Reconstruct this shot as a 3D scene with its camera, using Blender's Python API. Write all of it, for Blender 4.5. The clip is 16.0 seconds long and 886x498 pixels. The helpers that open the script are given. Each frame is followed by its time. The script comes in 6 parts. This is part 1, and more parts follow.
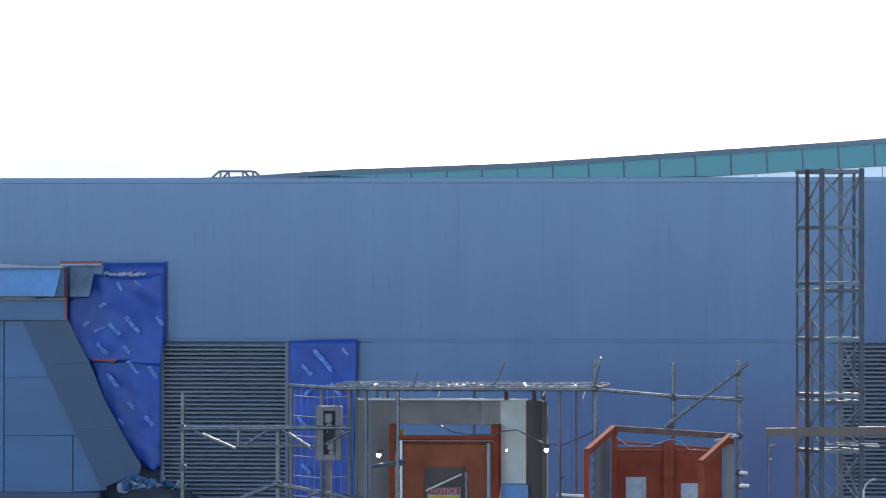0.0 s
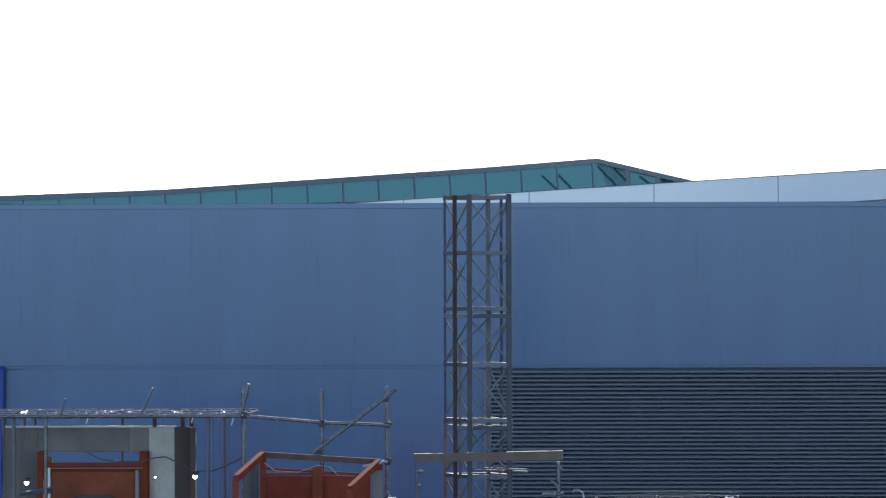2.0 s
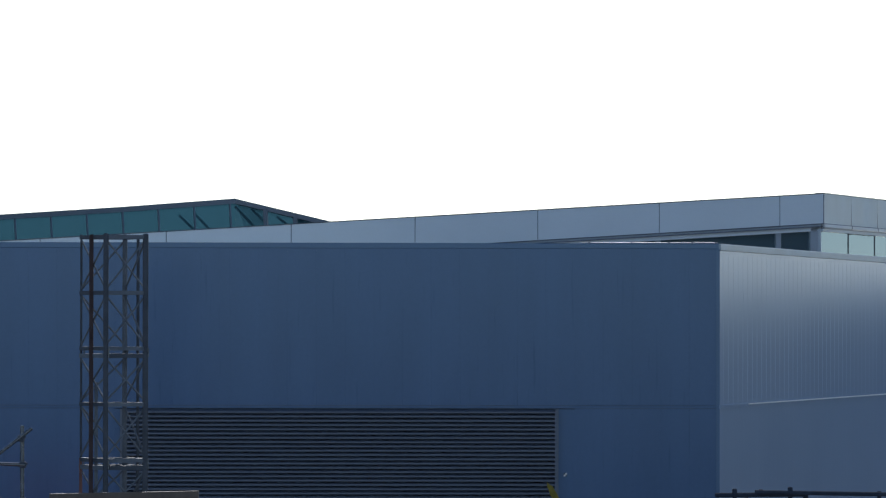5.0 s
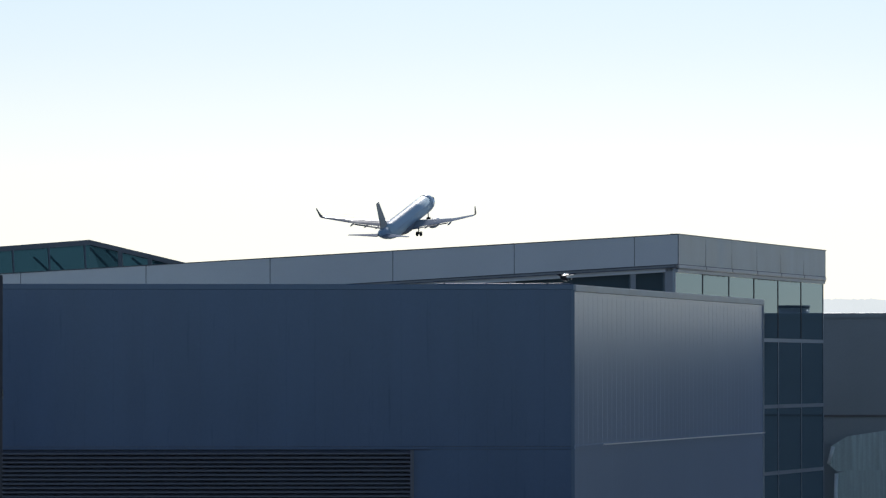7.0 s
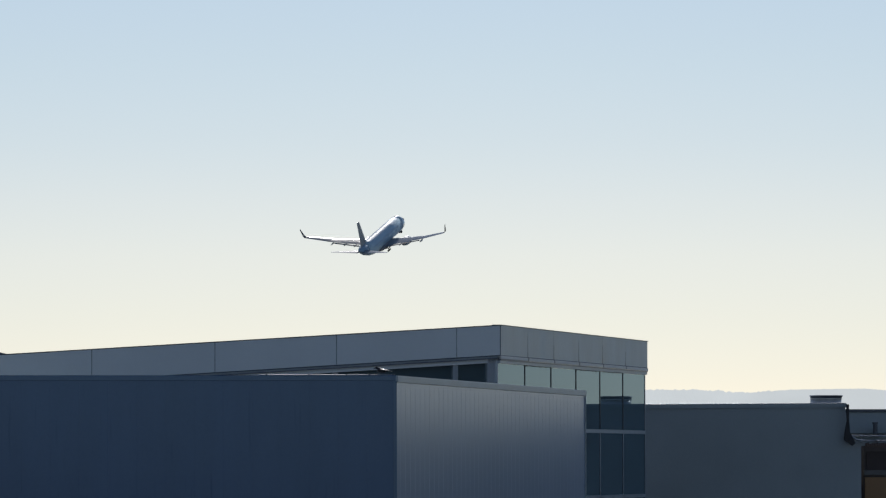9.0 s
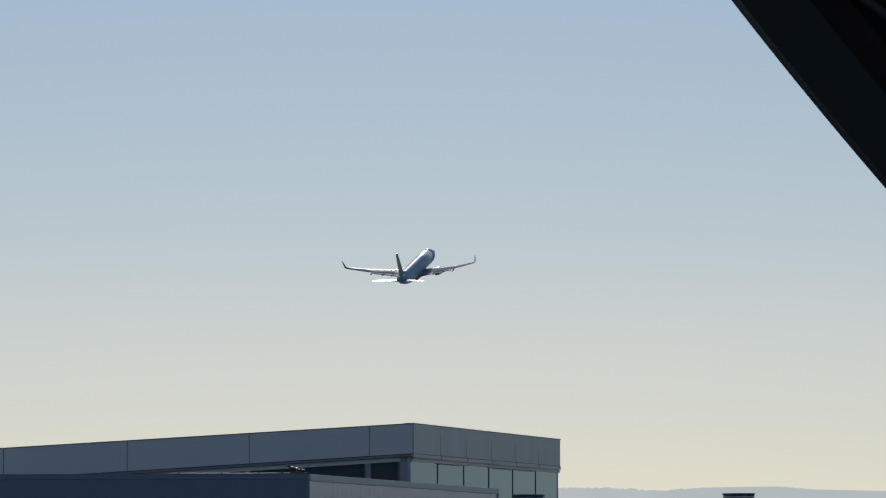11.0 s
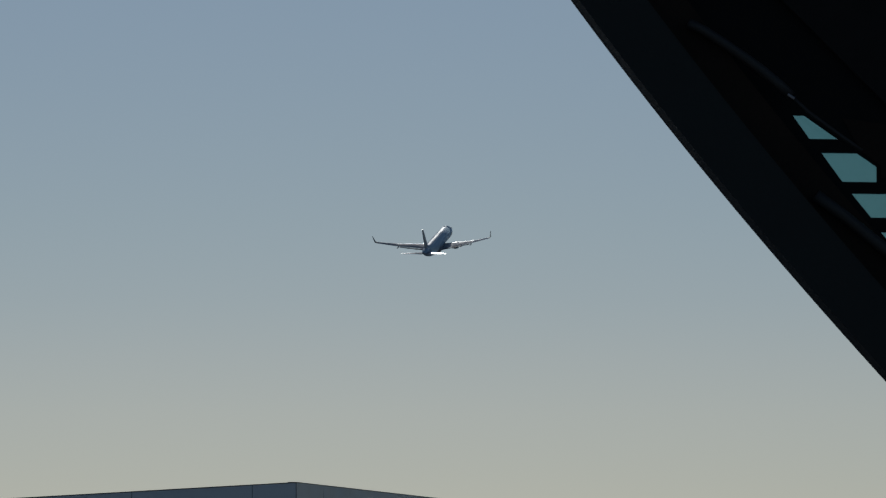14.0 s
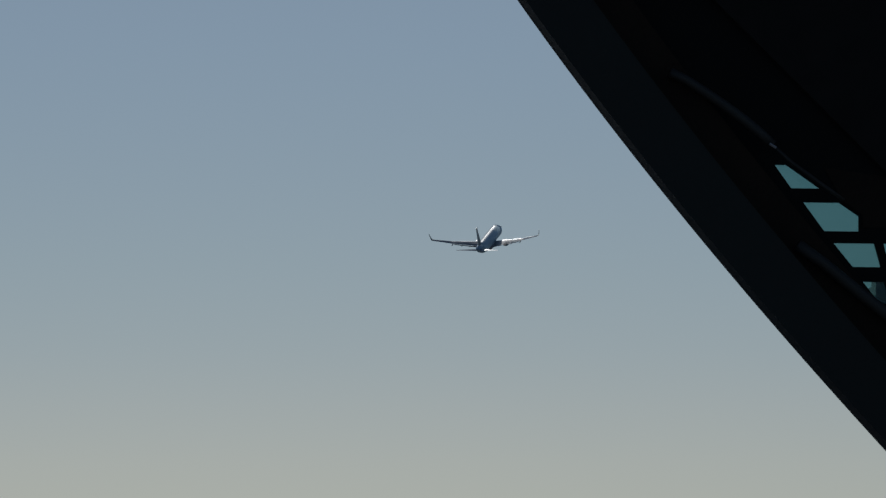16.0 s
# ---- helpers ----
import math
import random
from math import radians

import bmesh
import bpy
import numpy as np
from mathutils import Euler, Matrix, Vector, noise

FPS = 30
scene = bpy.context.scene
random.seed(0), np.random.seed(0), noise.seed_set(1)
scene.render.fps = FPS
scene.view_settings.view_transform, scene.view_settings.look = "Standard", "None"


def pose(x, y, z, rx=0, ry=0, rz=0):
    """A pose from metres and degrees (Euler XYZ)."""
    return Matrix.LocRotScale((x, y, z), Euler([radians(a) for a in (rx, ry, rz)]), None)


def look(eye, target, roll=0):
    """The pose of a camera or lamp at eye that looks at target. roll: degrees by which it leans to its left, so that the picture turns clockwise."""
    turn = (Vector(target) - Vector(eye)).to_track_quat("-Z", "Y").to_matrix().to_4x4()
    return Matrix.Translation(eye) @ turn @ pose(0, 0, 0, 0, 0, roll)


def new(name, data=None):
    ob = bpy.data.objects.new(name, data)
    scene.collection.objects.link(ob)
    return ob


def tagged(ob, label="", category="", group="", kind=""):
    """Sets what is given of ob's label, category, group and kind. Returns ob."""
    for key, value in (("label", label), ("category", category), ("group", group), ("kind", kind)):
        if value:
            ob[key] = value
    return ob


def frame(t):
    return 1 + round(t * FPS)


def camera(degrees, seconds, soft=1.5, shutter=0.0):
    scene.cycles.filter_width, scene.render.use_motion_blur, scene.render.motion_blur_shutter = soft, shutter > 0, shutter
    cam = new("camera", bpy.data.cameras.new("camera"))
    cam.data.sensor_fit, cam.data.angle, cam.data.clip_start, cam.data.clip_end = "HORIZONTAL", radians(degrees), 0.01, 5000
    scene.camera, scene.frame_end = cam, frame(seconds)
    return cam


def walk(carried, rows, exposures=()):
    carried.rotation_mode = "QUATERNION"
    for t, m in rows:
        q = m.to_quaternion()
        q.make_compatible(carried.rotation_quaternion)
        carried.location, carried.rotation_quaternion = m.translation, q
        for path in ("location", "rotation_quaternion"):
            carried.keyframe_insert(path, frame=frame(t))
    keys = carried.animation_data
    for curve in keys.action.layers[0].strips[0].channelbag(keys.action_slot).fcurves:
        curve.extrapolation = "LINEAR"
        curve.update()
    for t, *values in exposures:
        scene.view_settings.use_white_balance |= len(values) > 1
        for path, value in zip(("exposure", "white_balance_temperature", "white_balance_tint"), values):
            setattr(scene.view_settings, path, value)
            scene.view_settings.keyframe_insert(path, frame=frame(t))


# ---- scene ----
EYE_Z = 4.6
cam = camera(9.956, 16.0, soft=1.3)


def aim(right, up, roll):
    """The pose of the camera on its stand, turned to the right and up, in degrees."""
    return pose(0, 0, EYE_Z, 90 + up, 0, -right) @ pose(0, 0, 0, 0, 0, roll)


# the camera stands in one spot and pans after the aeroplane, while its exposure falls
walk(cam, [
    (0, aim(-6.2838, 0.1433, 0.028)),
    (0.3, aim(-5.8542, 0.1725, 0.011)),
    (0.5, aim(-5.5541, 0.1951, 0.000)),
    (0.8, aim(-5.0493, 0.2077, -0.008)),
    (1, aim(-4.5587, 0.2236, -0.013)),
    (1.3, aim(-3.7114, 0.2643, -0.061)),
    (1.5, aim(-3.2641, 0.3019, -0.093)),
    (1.8, aim(-2.6597, 0.3859, -0.139)),
    (2, aim(-2.3199, 0.4343, -0.170)),
    (2.3, aim(-1.8996, 0.5145, -0.135)),
    (2.5, aim(-1.5543, 0.5472, -0.111)),
    (2.8, aim(-1.1413, 0.6144, -0.160)),
    (3, aim(-0.8714, 0.6562, -0.192)),
    (3.3, aim(-0.3765, 0.7034, -0.176)),
    (3.5, aim(0.0371, 0.7203, -0.165)),
    (3.8, aim(0.5730, 0.7498, -0.161)),
    (4, aim(0.8518, 0.8088, -0.159)),
    (4.3, aim(1.1437, 0.8548, -0.076)),
    (4.5, aim(1.3117, 0.8671, -0.020)),
    (4.7, aim(1.4894, 0.8763, 0.026)),
    (6.8, aim(3.2787, 1.0996, 0.073)),
    (7, aim(3.3997, 1.3496, 0.002)),
    (7.3, aim(3.6312, 1.7023, -0.008)),
    (7.5, aim(3.8013, 1.8378, -0.014)),
    (7.8, aim(3.9584, 1.9265, 0.032)),
    (8, aim(4.0528, 1.9970, 0.062)),
    (8.3, aim(4.2458, 2.0930, 0.050)),
    (8.5, aim(4.4495, 2.1636, 0.042)),
    (8.6, aim(4.5630, 2.2070, 0.019)),
    (8.7, aim(4.9400, 2.2510, -0.005)),
    (8.8, aim(5.4200, 2.3040, -0.028)),
    (8.9, aim(5.4150, 2.3470, -0.052)),
    (9, aim(5.4035, 2.3740, -0.075)),
    (9.1, aim(5.4470, 2.4350, -0.086)),
    (9.2, aim(5.2720, 2.4870, -0.097)),
    (9.3, aim(5.1850, 2.5310, -0.109)),
    (9.4, aim(5.1670, 2.6010, -0.120)),
    (9.5, aim(5.2497, 2.6487, -0.131)),
    (9.8, aim(5.5845, 2.8142, -0.184)),
    (10, aim(5.7141, 2.9149, -0.219)),
    (10.2, aim(5.8709, 3.0446, -0.203)),
    (12.3, aim(7.1568, 3.8995, -0.195)),
    (12.5, aim(7.2861, 3.9502, -0.165)),
    (12.8, aim(7.3321, 3.9975, -0.074)),
    (13, aim(7.3625, 4.0064, -0.014)),
    (13.3, aim(7.4342, 4.0104, -0.006)),
    (13.5, aim(7.4772, 4.0318, -0.001)),
    (13.8, aim(7.5913, 4.0947, 0.008)),
    (14, aim(7.7003, 4.1448, 0.014)),
    (14.3, aim(7.9366, 4.2590, 0.021)),
    (14.5, aim(8.0251, 4.3240, 0.026)),
    (14.6, aim(8.0251, 4.3570, 0.029)),
    (14.7, aim(7.6970, 4.3900, 0.031)),
    (14.8, aim(7.4010, 4.4140, 0.034)),
    (14.9, aim(7.3290, 4.4490, 0.036)),
    (15, aim(7.4275, 4.4858, 0.039)),
    (15.1, aim(7.4080, 4.5100, 0.040)),
    (15.2, aim(7.4210, 4.5350, 0.041)),
    (15.3, aim(7.4775, 4.5496, 0.043)),
    (15.5, aim(7.4987, 4.5988, 0.045)),
    (15.8, aim(7.8497, 4.6586, 0.046)),
    (16, aim(7.9044, 4.6968, 0.047))
], exposures=[
    (0, 1.86, 6220, 11), (1.0, 1.62, 6200, 11), (2.2, 1.27, 6110, 11), (3.5, 0.76, 5960, 11), (4.7, 0.36, 5820, 11.5), (7, -0.36, 6180, 13.2), (9, -0.72, 6170, 13.2), (12.5, -1.42, 6060, 10.6), (14.5, -1.76, 6000, 9), (16, -1.76, 6000, 9),
])

# ---------------------------------------------------------------- world and sun
SUN_AZ, SUN_EL = 5.6, 25.0
world = bpy.data.worlds.new("sky")
scene.world = world
world.use_nodes = True
wn = world.node_tree
sky = wn.nodes.new("ShaderNodeTexSky")
sky.sky_type = "NISHITA"
sky.sun_disc = False
sky.sun_elevation, sky.sun_rotation = radians(SUN_EL), radians(SUN_AZ)
sky.altitude, sky.air_density, sky.dust_density, sky.ozone_density = 100, 0.8, 0.15, 2.0
hazy = wn.nodes.new("ShaderNodeHueSaturation")
hazy.inputs["Saturation"].default_value = 0.84
wn.links.new(sky.outputs[0], hazy.inputs["Color"])
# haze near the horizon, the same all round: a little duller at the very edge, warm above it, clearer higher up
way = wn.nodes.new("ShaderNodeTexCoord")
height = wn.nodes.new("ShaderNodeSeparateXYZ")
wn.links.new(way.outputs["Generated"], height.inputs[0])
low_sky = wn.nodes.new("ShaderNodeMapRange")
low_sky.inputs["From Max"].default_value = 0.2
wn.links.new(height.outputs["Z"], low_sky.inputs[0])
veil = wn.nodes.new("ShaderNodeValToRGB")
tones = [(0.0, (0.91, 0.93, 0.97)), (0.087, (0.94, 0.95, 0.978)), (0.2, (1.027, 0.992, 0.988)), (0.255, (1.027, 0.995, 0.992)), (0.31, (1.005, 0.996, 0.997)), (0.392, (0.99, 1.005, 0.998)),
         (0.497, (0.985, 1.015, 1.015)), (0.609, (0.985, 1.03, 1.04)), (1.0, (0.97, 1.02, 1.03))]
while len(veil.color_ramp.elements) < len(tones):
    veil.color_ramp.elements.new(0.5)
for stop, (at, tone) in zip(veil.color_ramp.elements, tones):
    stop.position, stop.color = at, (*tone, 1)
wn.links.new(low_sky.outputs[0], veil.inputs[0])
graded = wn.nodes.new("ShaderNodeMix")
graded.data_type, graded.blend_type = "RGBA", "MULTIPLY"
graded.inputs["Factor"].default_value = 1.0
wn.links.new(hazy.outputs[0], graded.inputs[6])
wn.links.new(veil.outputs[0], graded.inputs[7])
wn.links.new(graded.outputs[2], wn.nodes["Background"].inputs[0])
wn.nodes["Background"].inputs[1].default_value = 0.10
sun_data = bpy.data.lights.new("sun", "SUN")
sun_data.energy, sun_data.angle, sun_data.color = 3.2, radians(0.53), (1.0, 0.94, 0.84)
sun = new("sun", sun_data)
sun.matrix_world = look((0, 0, 0), (-math.sin(radians(SUN_AZ)), -math.cos(radians(SUN_AZ)), -math.tan(radians(SUN_EL))))

# ---------------------------------------------------------------- materials


def mat(name, base, rough=0.5, metal=0.0, vary=0.12, scale=3.0, grain=60.0, bump=0.15, streak=None, island=0.0, spec=0.5, rvary=1.0, tint=None):
    """A surface with stains at one scale and grain at another; streak squeezes the stains along an axis."""
    m = bpy.data.materials.new(name)
    m.use_nodes = True
    nt = m.node_tree
    b = nt.nodes["Principled BSDF"]
    b.inputs["Roughness"].default_value, b.inputs["Metallic"].default_value = rough, metal
    b.inputs["Specular IOR Level"].default_value = spec
    if tint:
        b.inputs["Specular Tint"].default_value = (*tint, 1)          # tint put into the reflections, so mirrored sky turns bluer
    if name.split("_")[0] in ("aircraft", "landing", "polished", "black"):
        spot = nt.nodes.new("ShaderNodeTexCoord").outputs["Object"]          # things that move keep their grain
    else:
        spot = nt.nodes.new("ShaderNodeNewGeometry").outputs["Position"]
    mp = nt.nodes.new("ShaderNodeMapping")
    mp.inputs["Scale"].default_value = streak or (1, 1, 1)
    nt.links.new(spot, mp.inputs[0])
    big = nt.nodes.new("ShaderNodeTexNoise")
    big.inputs["Scale"].default_value, big.inputs["Detail"].default_value = scale, 6
    nt.links.new(mp.outputs[0], big.inputs["Vector"])
    fine = nt.nodes.new("ShaderNodeTexNoise")
    fine.inputs["Scale"].default_value, fine.inputs["Detail"].default_value = grain, 3
    nt.links.new(spot, fine.inputs["Vector"])
    add = nt.nodes.new("ShaderNodeMath")
    add.operation = "MULTIPLY_ADD"
    nt.links.new(fine.outputs[0], add.inputs[0])
    add.inputs[1].default_value = 0.35
    nt.links.new(big.outputs[0], add.inputs[2])
    last = add.outputs[0]
    if island:
        info = nt.nodes.new("ShaderNodeObjectInfo")
        more = nt.nodes.new("ShaderNodeMath")
        more.operation = "MULTIPLY_ADD"
        nt.links.new(info.outputs["Random"], more.inputs[0])
        more.inputs[1].default_value = island
        nt.links.new(last, more.inputs[2])
        last = more.outputs[0]
    ramp = nt.nodes.new("ShaderNodeValToRGB")
    lo, hi = ramp.color_ramp.elements
    lo.position, hi.position = 0.35, 1.0
    lo.color = (*[c * (1 - vary) for c in base], 1)
    hi.color = (*[min(1, c * (1 + vary)) for c in base], 1)
    nt.links.new(last, ramp.inputs[0])
    nt.links.new(ramp.outputs[0], b.inputs["Base Color"])
    rr = nt.nodes.new("ShaderNodeMapRange")
    rr.inputs["To Min"].default_value, rr.inputs["To Max"].default_value = max(0.02, rough - 0.08 * rvary), min(1, rough + 0.1 * rvary)
    nt.links.new(big.outputs[0], rr.inputs[0])
    nt.links.new(rr.outputs[0], b.inputs["Roughness"])
    if bump:
        bp = nt.nodes.new("ShaderNodeBump")
        bp.inputs["Strength"].default_value, bp.inputs["Distance"].default_value = bump, 0.004
        nt.links.new(add.outputs[0], bp.inputs["Height"])
        nt.links.new(bp.outputs[0], b.inputs["Normal"])
    return m


def drips(m):
    """Short dark run marks, stretched downwards, on the base colour of a material."""
    nt = m.node_tree
    base = nt.nodes["Principled BSDF"].inputs["Base Color"]
    source = base.links[0].from_socket
    geo = nt.nodes.new("ShaderNodeNewGeometry")
    mp = nt.nodes.new("ShaderNodeMapping")
    mp.inputs["Scale"].default_value = (9.0, 9.0, 0.55)
    no = nt.nodes.new("ShaderNodeTexNoise")
    no.inputs["Scale"].default_value, no.inputs["Detail"].default_value = 1.6, 3.0
    rp = nt.nodes.new("ShaderNodeValToRGB")
    rp.color_ramp.elements[0].position, rp.color_ramp.elements[1].position = 0.63, 0.78
    rp.color_ramp.elements[0].color, rp.color_ramp.elements[1].color = (1, 1, 1, 1), (0.78, 0.81, 0.85, 1)
    mx = nt.nodes.new("ShaderNodeMix")
    mx.data_type, mx.blend_type = "RGBA", "MULTIPLY"
    mx.inputs["Factor"].default_value = 1.0
    nt.links.new(geo.outputs["Position"], mp.inputs["Vector"])
    nt.links.new(mp.outputs[0], no.inputs["Vector"])
    nt.links.new(no.outputs[0], rp.inputs[0])
    nt.links.new(source, mx.inputs[6])
    nt.links.new(rp.outputs[0], mx.inputs[7])
    nt.links.new(mx.outputs[2], base)


def tinted_glass(name, tint, gloss=0.08, haze=0.0, hazecol=(0.2, 0.5, 0.5)):
    """A coloured pane: light passes tinted, a little is mirrored, some is scattered by dirt."""
    m = bpy.data.materials.new(name)
    m.use_nodes = True
    nt = m.node_tree
    out = nt.nodes["Material Output"]
    nt.nodes.remove(nt.nodes["Principled BSDF"])
    tr = nt.nodes.new("ShaderNodeBsdfTransparent")
    tr.inputs[0].default_value = (*tint, 1)
    tl = nt.nodes.new("ShaderNodeBsdfTranslucent")
    no = nt.nodes.new("ShaderNodeTexNoise")
    no.inputs["Scale"].default_value = 1.2
    rp = nt.nodes.new("ShaderNodeValToRGB")
    rp.color_ramp.elements[0].color = (*[c * 0.6 for c in hazecol], 1)
    rp.color_ramp.elements[1].color = (*hazecol, 1)
    nt.links.new(no.outputs[0], rp.inputs[0])
    nt.links.new(rp.outputs[0], tl.inputs[0])
    m1 = nt.nodes.new("ShaderNodeMixShader")
    m1.inputs[0].default_value = haze
    nt.links.new(tr.outputs[0], m1.inputs[1])
    nt.links.new(tl.outputs[0], m1.inputs[2])
    gl = nt.nodes.new("ShaderNodeBsdfGlossy")
    gl.inputs["Roughness"].default_value = 0.02
    fr = nt.nodes.new("ShaderNodeFresnel")
    fr.inputs[0].default_value = 1.0 + gloss * 6
    m2 = nt.nodes.new("ShaderNodeMixShader")
    nt.links.new(fr.outputs[0], m2.inputs[0])
    nt.links.new(m1.outputs[0], m2.inputs[1])
    nt.links.new(gl.outputs[0], m2.inputs[2])
    nt.links.new(m2.outputs[0], out.inputs[0])
    return m


def glowing(name, colour, strength):
    m = bpy.data.materials.new(name)
    m.use_nodes = True
    b = m.node_tree.nodes["Principled BSDF"]
    b.inputs["Base Color"].default_value = (*colour, 1)
    b.inputs["Emission Color"].default_value = (*colour, 1)
    b.inputs["Emission Strength"].default_value = strength
    return m


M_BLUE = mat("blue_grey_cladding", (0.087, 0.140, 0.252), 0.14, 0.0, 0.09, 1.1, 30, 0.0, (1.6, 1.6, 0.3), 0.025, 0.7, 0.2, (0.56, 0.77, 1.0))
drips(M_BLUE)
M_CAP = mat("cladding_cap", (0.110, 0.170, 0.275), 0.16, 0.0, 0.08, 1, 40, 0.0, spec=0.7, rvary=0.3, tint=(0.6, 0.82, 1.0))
# side wall: mirrored sky put into a lighter base than the front
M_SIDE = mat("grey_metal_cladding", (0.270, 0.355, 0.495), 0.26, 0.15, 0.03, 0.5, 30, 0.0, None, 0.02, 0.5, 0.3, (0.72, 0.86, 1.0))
M_JOINT = mat("joint_backing", (0.06, 0.08, 0.12), 0.7)
M_SLAT = mat("louvre_slat", (0.140, 0.155, 0.188), 0.45, 0.1, 0.1, 2, 40, 0.04, (0.2, 1, 1))
M_DARK = mat("dark_cavity", (0.02, 0.025, 0.035), 0.8)
M_WRAP = mat("blue_membrane", (0.005, 0.050, 0.285), 0.42, 0.0, 0.35, 2.2, 18, 0.5)
M_PRINT = mat("white_print", (0.13, 0.23, 0.52), 0.6, 0, 0.7, 14)
M_PALE = mat("pale_panel", (0.047, 0.113, 0.222), 0.4, 0.0, 0.22, 1.2, 30, 0.05, (0.4, 1, 1.6), 0.12)
M_DUSTY = mat("dusty_sheet", (0.100, 0.155, 0.235), 0.5, 0.0, 0.6, 3.5, 40, 0.1)
M_LIGHTBLUE = mat("light_blue_panel", (0.095, 0.235, 0.47), 0.4, 0, 0.3, 2.5, 20, 0.4)
M_GALV = mat("galvanised_steel", (0.42, 0.44, 0.46), 0.32, 0.85, 0.2, 8, 90, 0.06)
M_TUBE = mat("scaffold_tube", (0.115, 0.128, 0.145), 0.26, 0.8, 0.3, 9, 80, 0.08)
M_MAST = mat("weathered_mast_steel", (0.150, 0.165, 0.180), 0.65, 0.1, 0.35, 5, 90, 0.08, spec=0.12)
M_MASTDARK = mat("dark_mast_steel", (0.080, 0.088, 0.100), 0.6, 0.15, 0.3, 5, 90, 0.08, spec=0.15)
M_SEAM = mat("stained_flashing", (0.052, 0.084, 0.150), 0.3, 0.0, 0.3, 2.5, 40, 0.05)
M_MASTRUST = mat("rust_stained_guide", (0.072, 0.050, 0.046), 0.7, 0.1, 0.5, 3, 70, 0.1, spec=0.15)
M_ZINC = mat("stained_zinc_sheet", (0.22, 0.22, 0.21), 0.6, 0.2, 0.4, 4, 60, 0.1, (1, 1, 0.2))
M_MESHWIN = mat("pale_mesh_panel", (0.32, 0.335, 0.365), 0.6, 0.1, 0.3, 12, 120, 0.4)
M_GREYPAINT = mat("grey_painted_steel", (0.10, 0.11, 0.13), 0.36, 0.5, 0.2, 8, 90, 0.08)
M_RUST = mat("rusty_steel", (0.125, 0.078, 0.066), 0.9, 0.0, 0.35, 9, 70, 0.2, spec=0.05)
M_ORANGE = mat("orange_paint", (0.225, 0.052, 0.030), 0.9, 0, 0.3, 3, 40, 0.08, spec=0.04)
M_PLATE = mat("dull_metal_plate", (0.140, 0.137, 0.135), 0.42, 0.3, 0.45, 2.0, 60, 0.05)
M_SLANT = mat("slanted_cladding", (0.022, 0.055, 0.112), 0.35, 0.1, 0.3, 1.2, 30, 0.04)
M_DOOR = mat("faded_orange_paint", (0.240, 0.078, 0.042), 0.8, 0, 0.3, 3, 40, 0.08, spec=0.08)
M_JAMB = mat("rust_red_paint", (0.215, 0.055, 0.030), 0.9, 0.0, 0.3, 6, 50, 0.1, spec=0.04)
M_PLY = mat("grey_plywood", (0.152, 0.143, 0.138), 0.6, 0, 0.4, 4, 60, 0.15, (1, 1, 0.15))
M_TIMBER = mat("weathered_timber", (0.125, 0.095, 0.072), 0.7, 0, 0.3, 6, 70, 0.25, (1, 1, 0.1))
M_MILKY = mat("milky_sheet", (0.42, 0.45, 0.43), 0.22, 0.1, 0.3, 2, 30, 0.03)
M_RED = mat("red_paint", (0.27, 0.033, 0.03), 0.5, 0, 0.2, 4)
M_BROWNPOST = mat("brown_stained_board", (0.072, 0.054, 0.048), 0.7, 0, 0.35, 5, 60, 0.2, (1, 1, 0.12))
M_FLAG = mat("faded_yellow_cloth", (0.30, 0.225, 0.030), 0.8, 0, 0.45, 9, 60, 0.2)
M_YELLOW = mat("yellow_plastic", (0.42, 0.29, 0.025), 0.5, 0, 0.25, 6)
M_WHITE = mat("white_paint", (0.78, 0.78, 0.76), 0.45, 0, 0.06, 4)
M_BLACK = mat("black_rubber", (0.03, 0.03, 0.033), 0.6, 0, 0.2, 8)
M_MASTFOOT = mat("rusted_mast_foot", (0.20, 0.105, 0.080), 0.8, 0.0, 0.5, 4, 70, 0.1, spec=0.1)
M_VENT = mat("dull_galvanised_sheet", (0.60, 0.58, 0.56), 0.34, 0.5, 0.25, 5, 60, 0.05, (1, 1, 0.1))
M_BIRD = mat("black_plumage", (0.022, 0.022, 0.026), 0.3, 0.0, 0.3, 30, 200, 0.0)
M_STEEL = mat("dark_blue_steel", (0.040, 0.050, 0.070), 0.9, 0.0, 0.3, 6, 70, 0.1, spec=0.05)
M_BULB = glowing("lit_bulb", (1.0, 0.93, 0.8), 5)
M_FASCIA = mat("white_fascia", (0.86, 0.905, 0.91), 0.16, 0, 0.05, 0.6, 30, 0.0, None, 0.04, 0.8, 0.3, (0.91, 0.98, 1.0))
# side faces: shade put into a darker grey than white_fascia, with weathering streaks
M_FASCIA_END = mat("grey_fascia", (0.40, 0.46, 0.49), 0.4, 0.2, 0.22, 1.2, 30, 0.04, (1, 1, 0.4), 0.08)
M_FRAME = mat("window_frame_aluminium", (0.40, 0.44, 0.48), 0.4, 0.4, 0.08, 3)


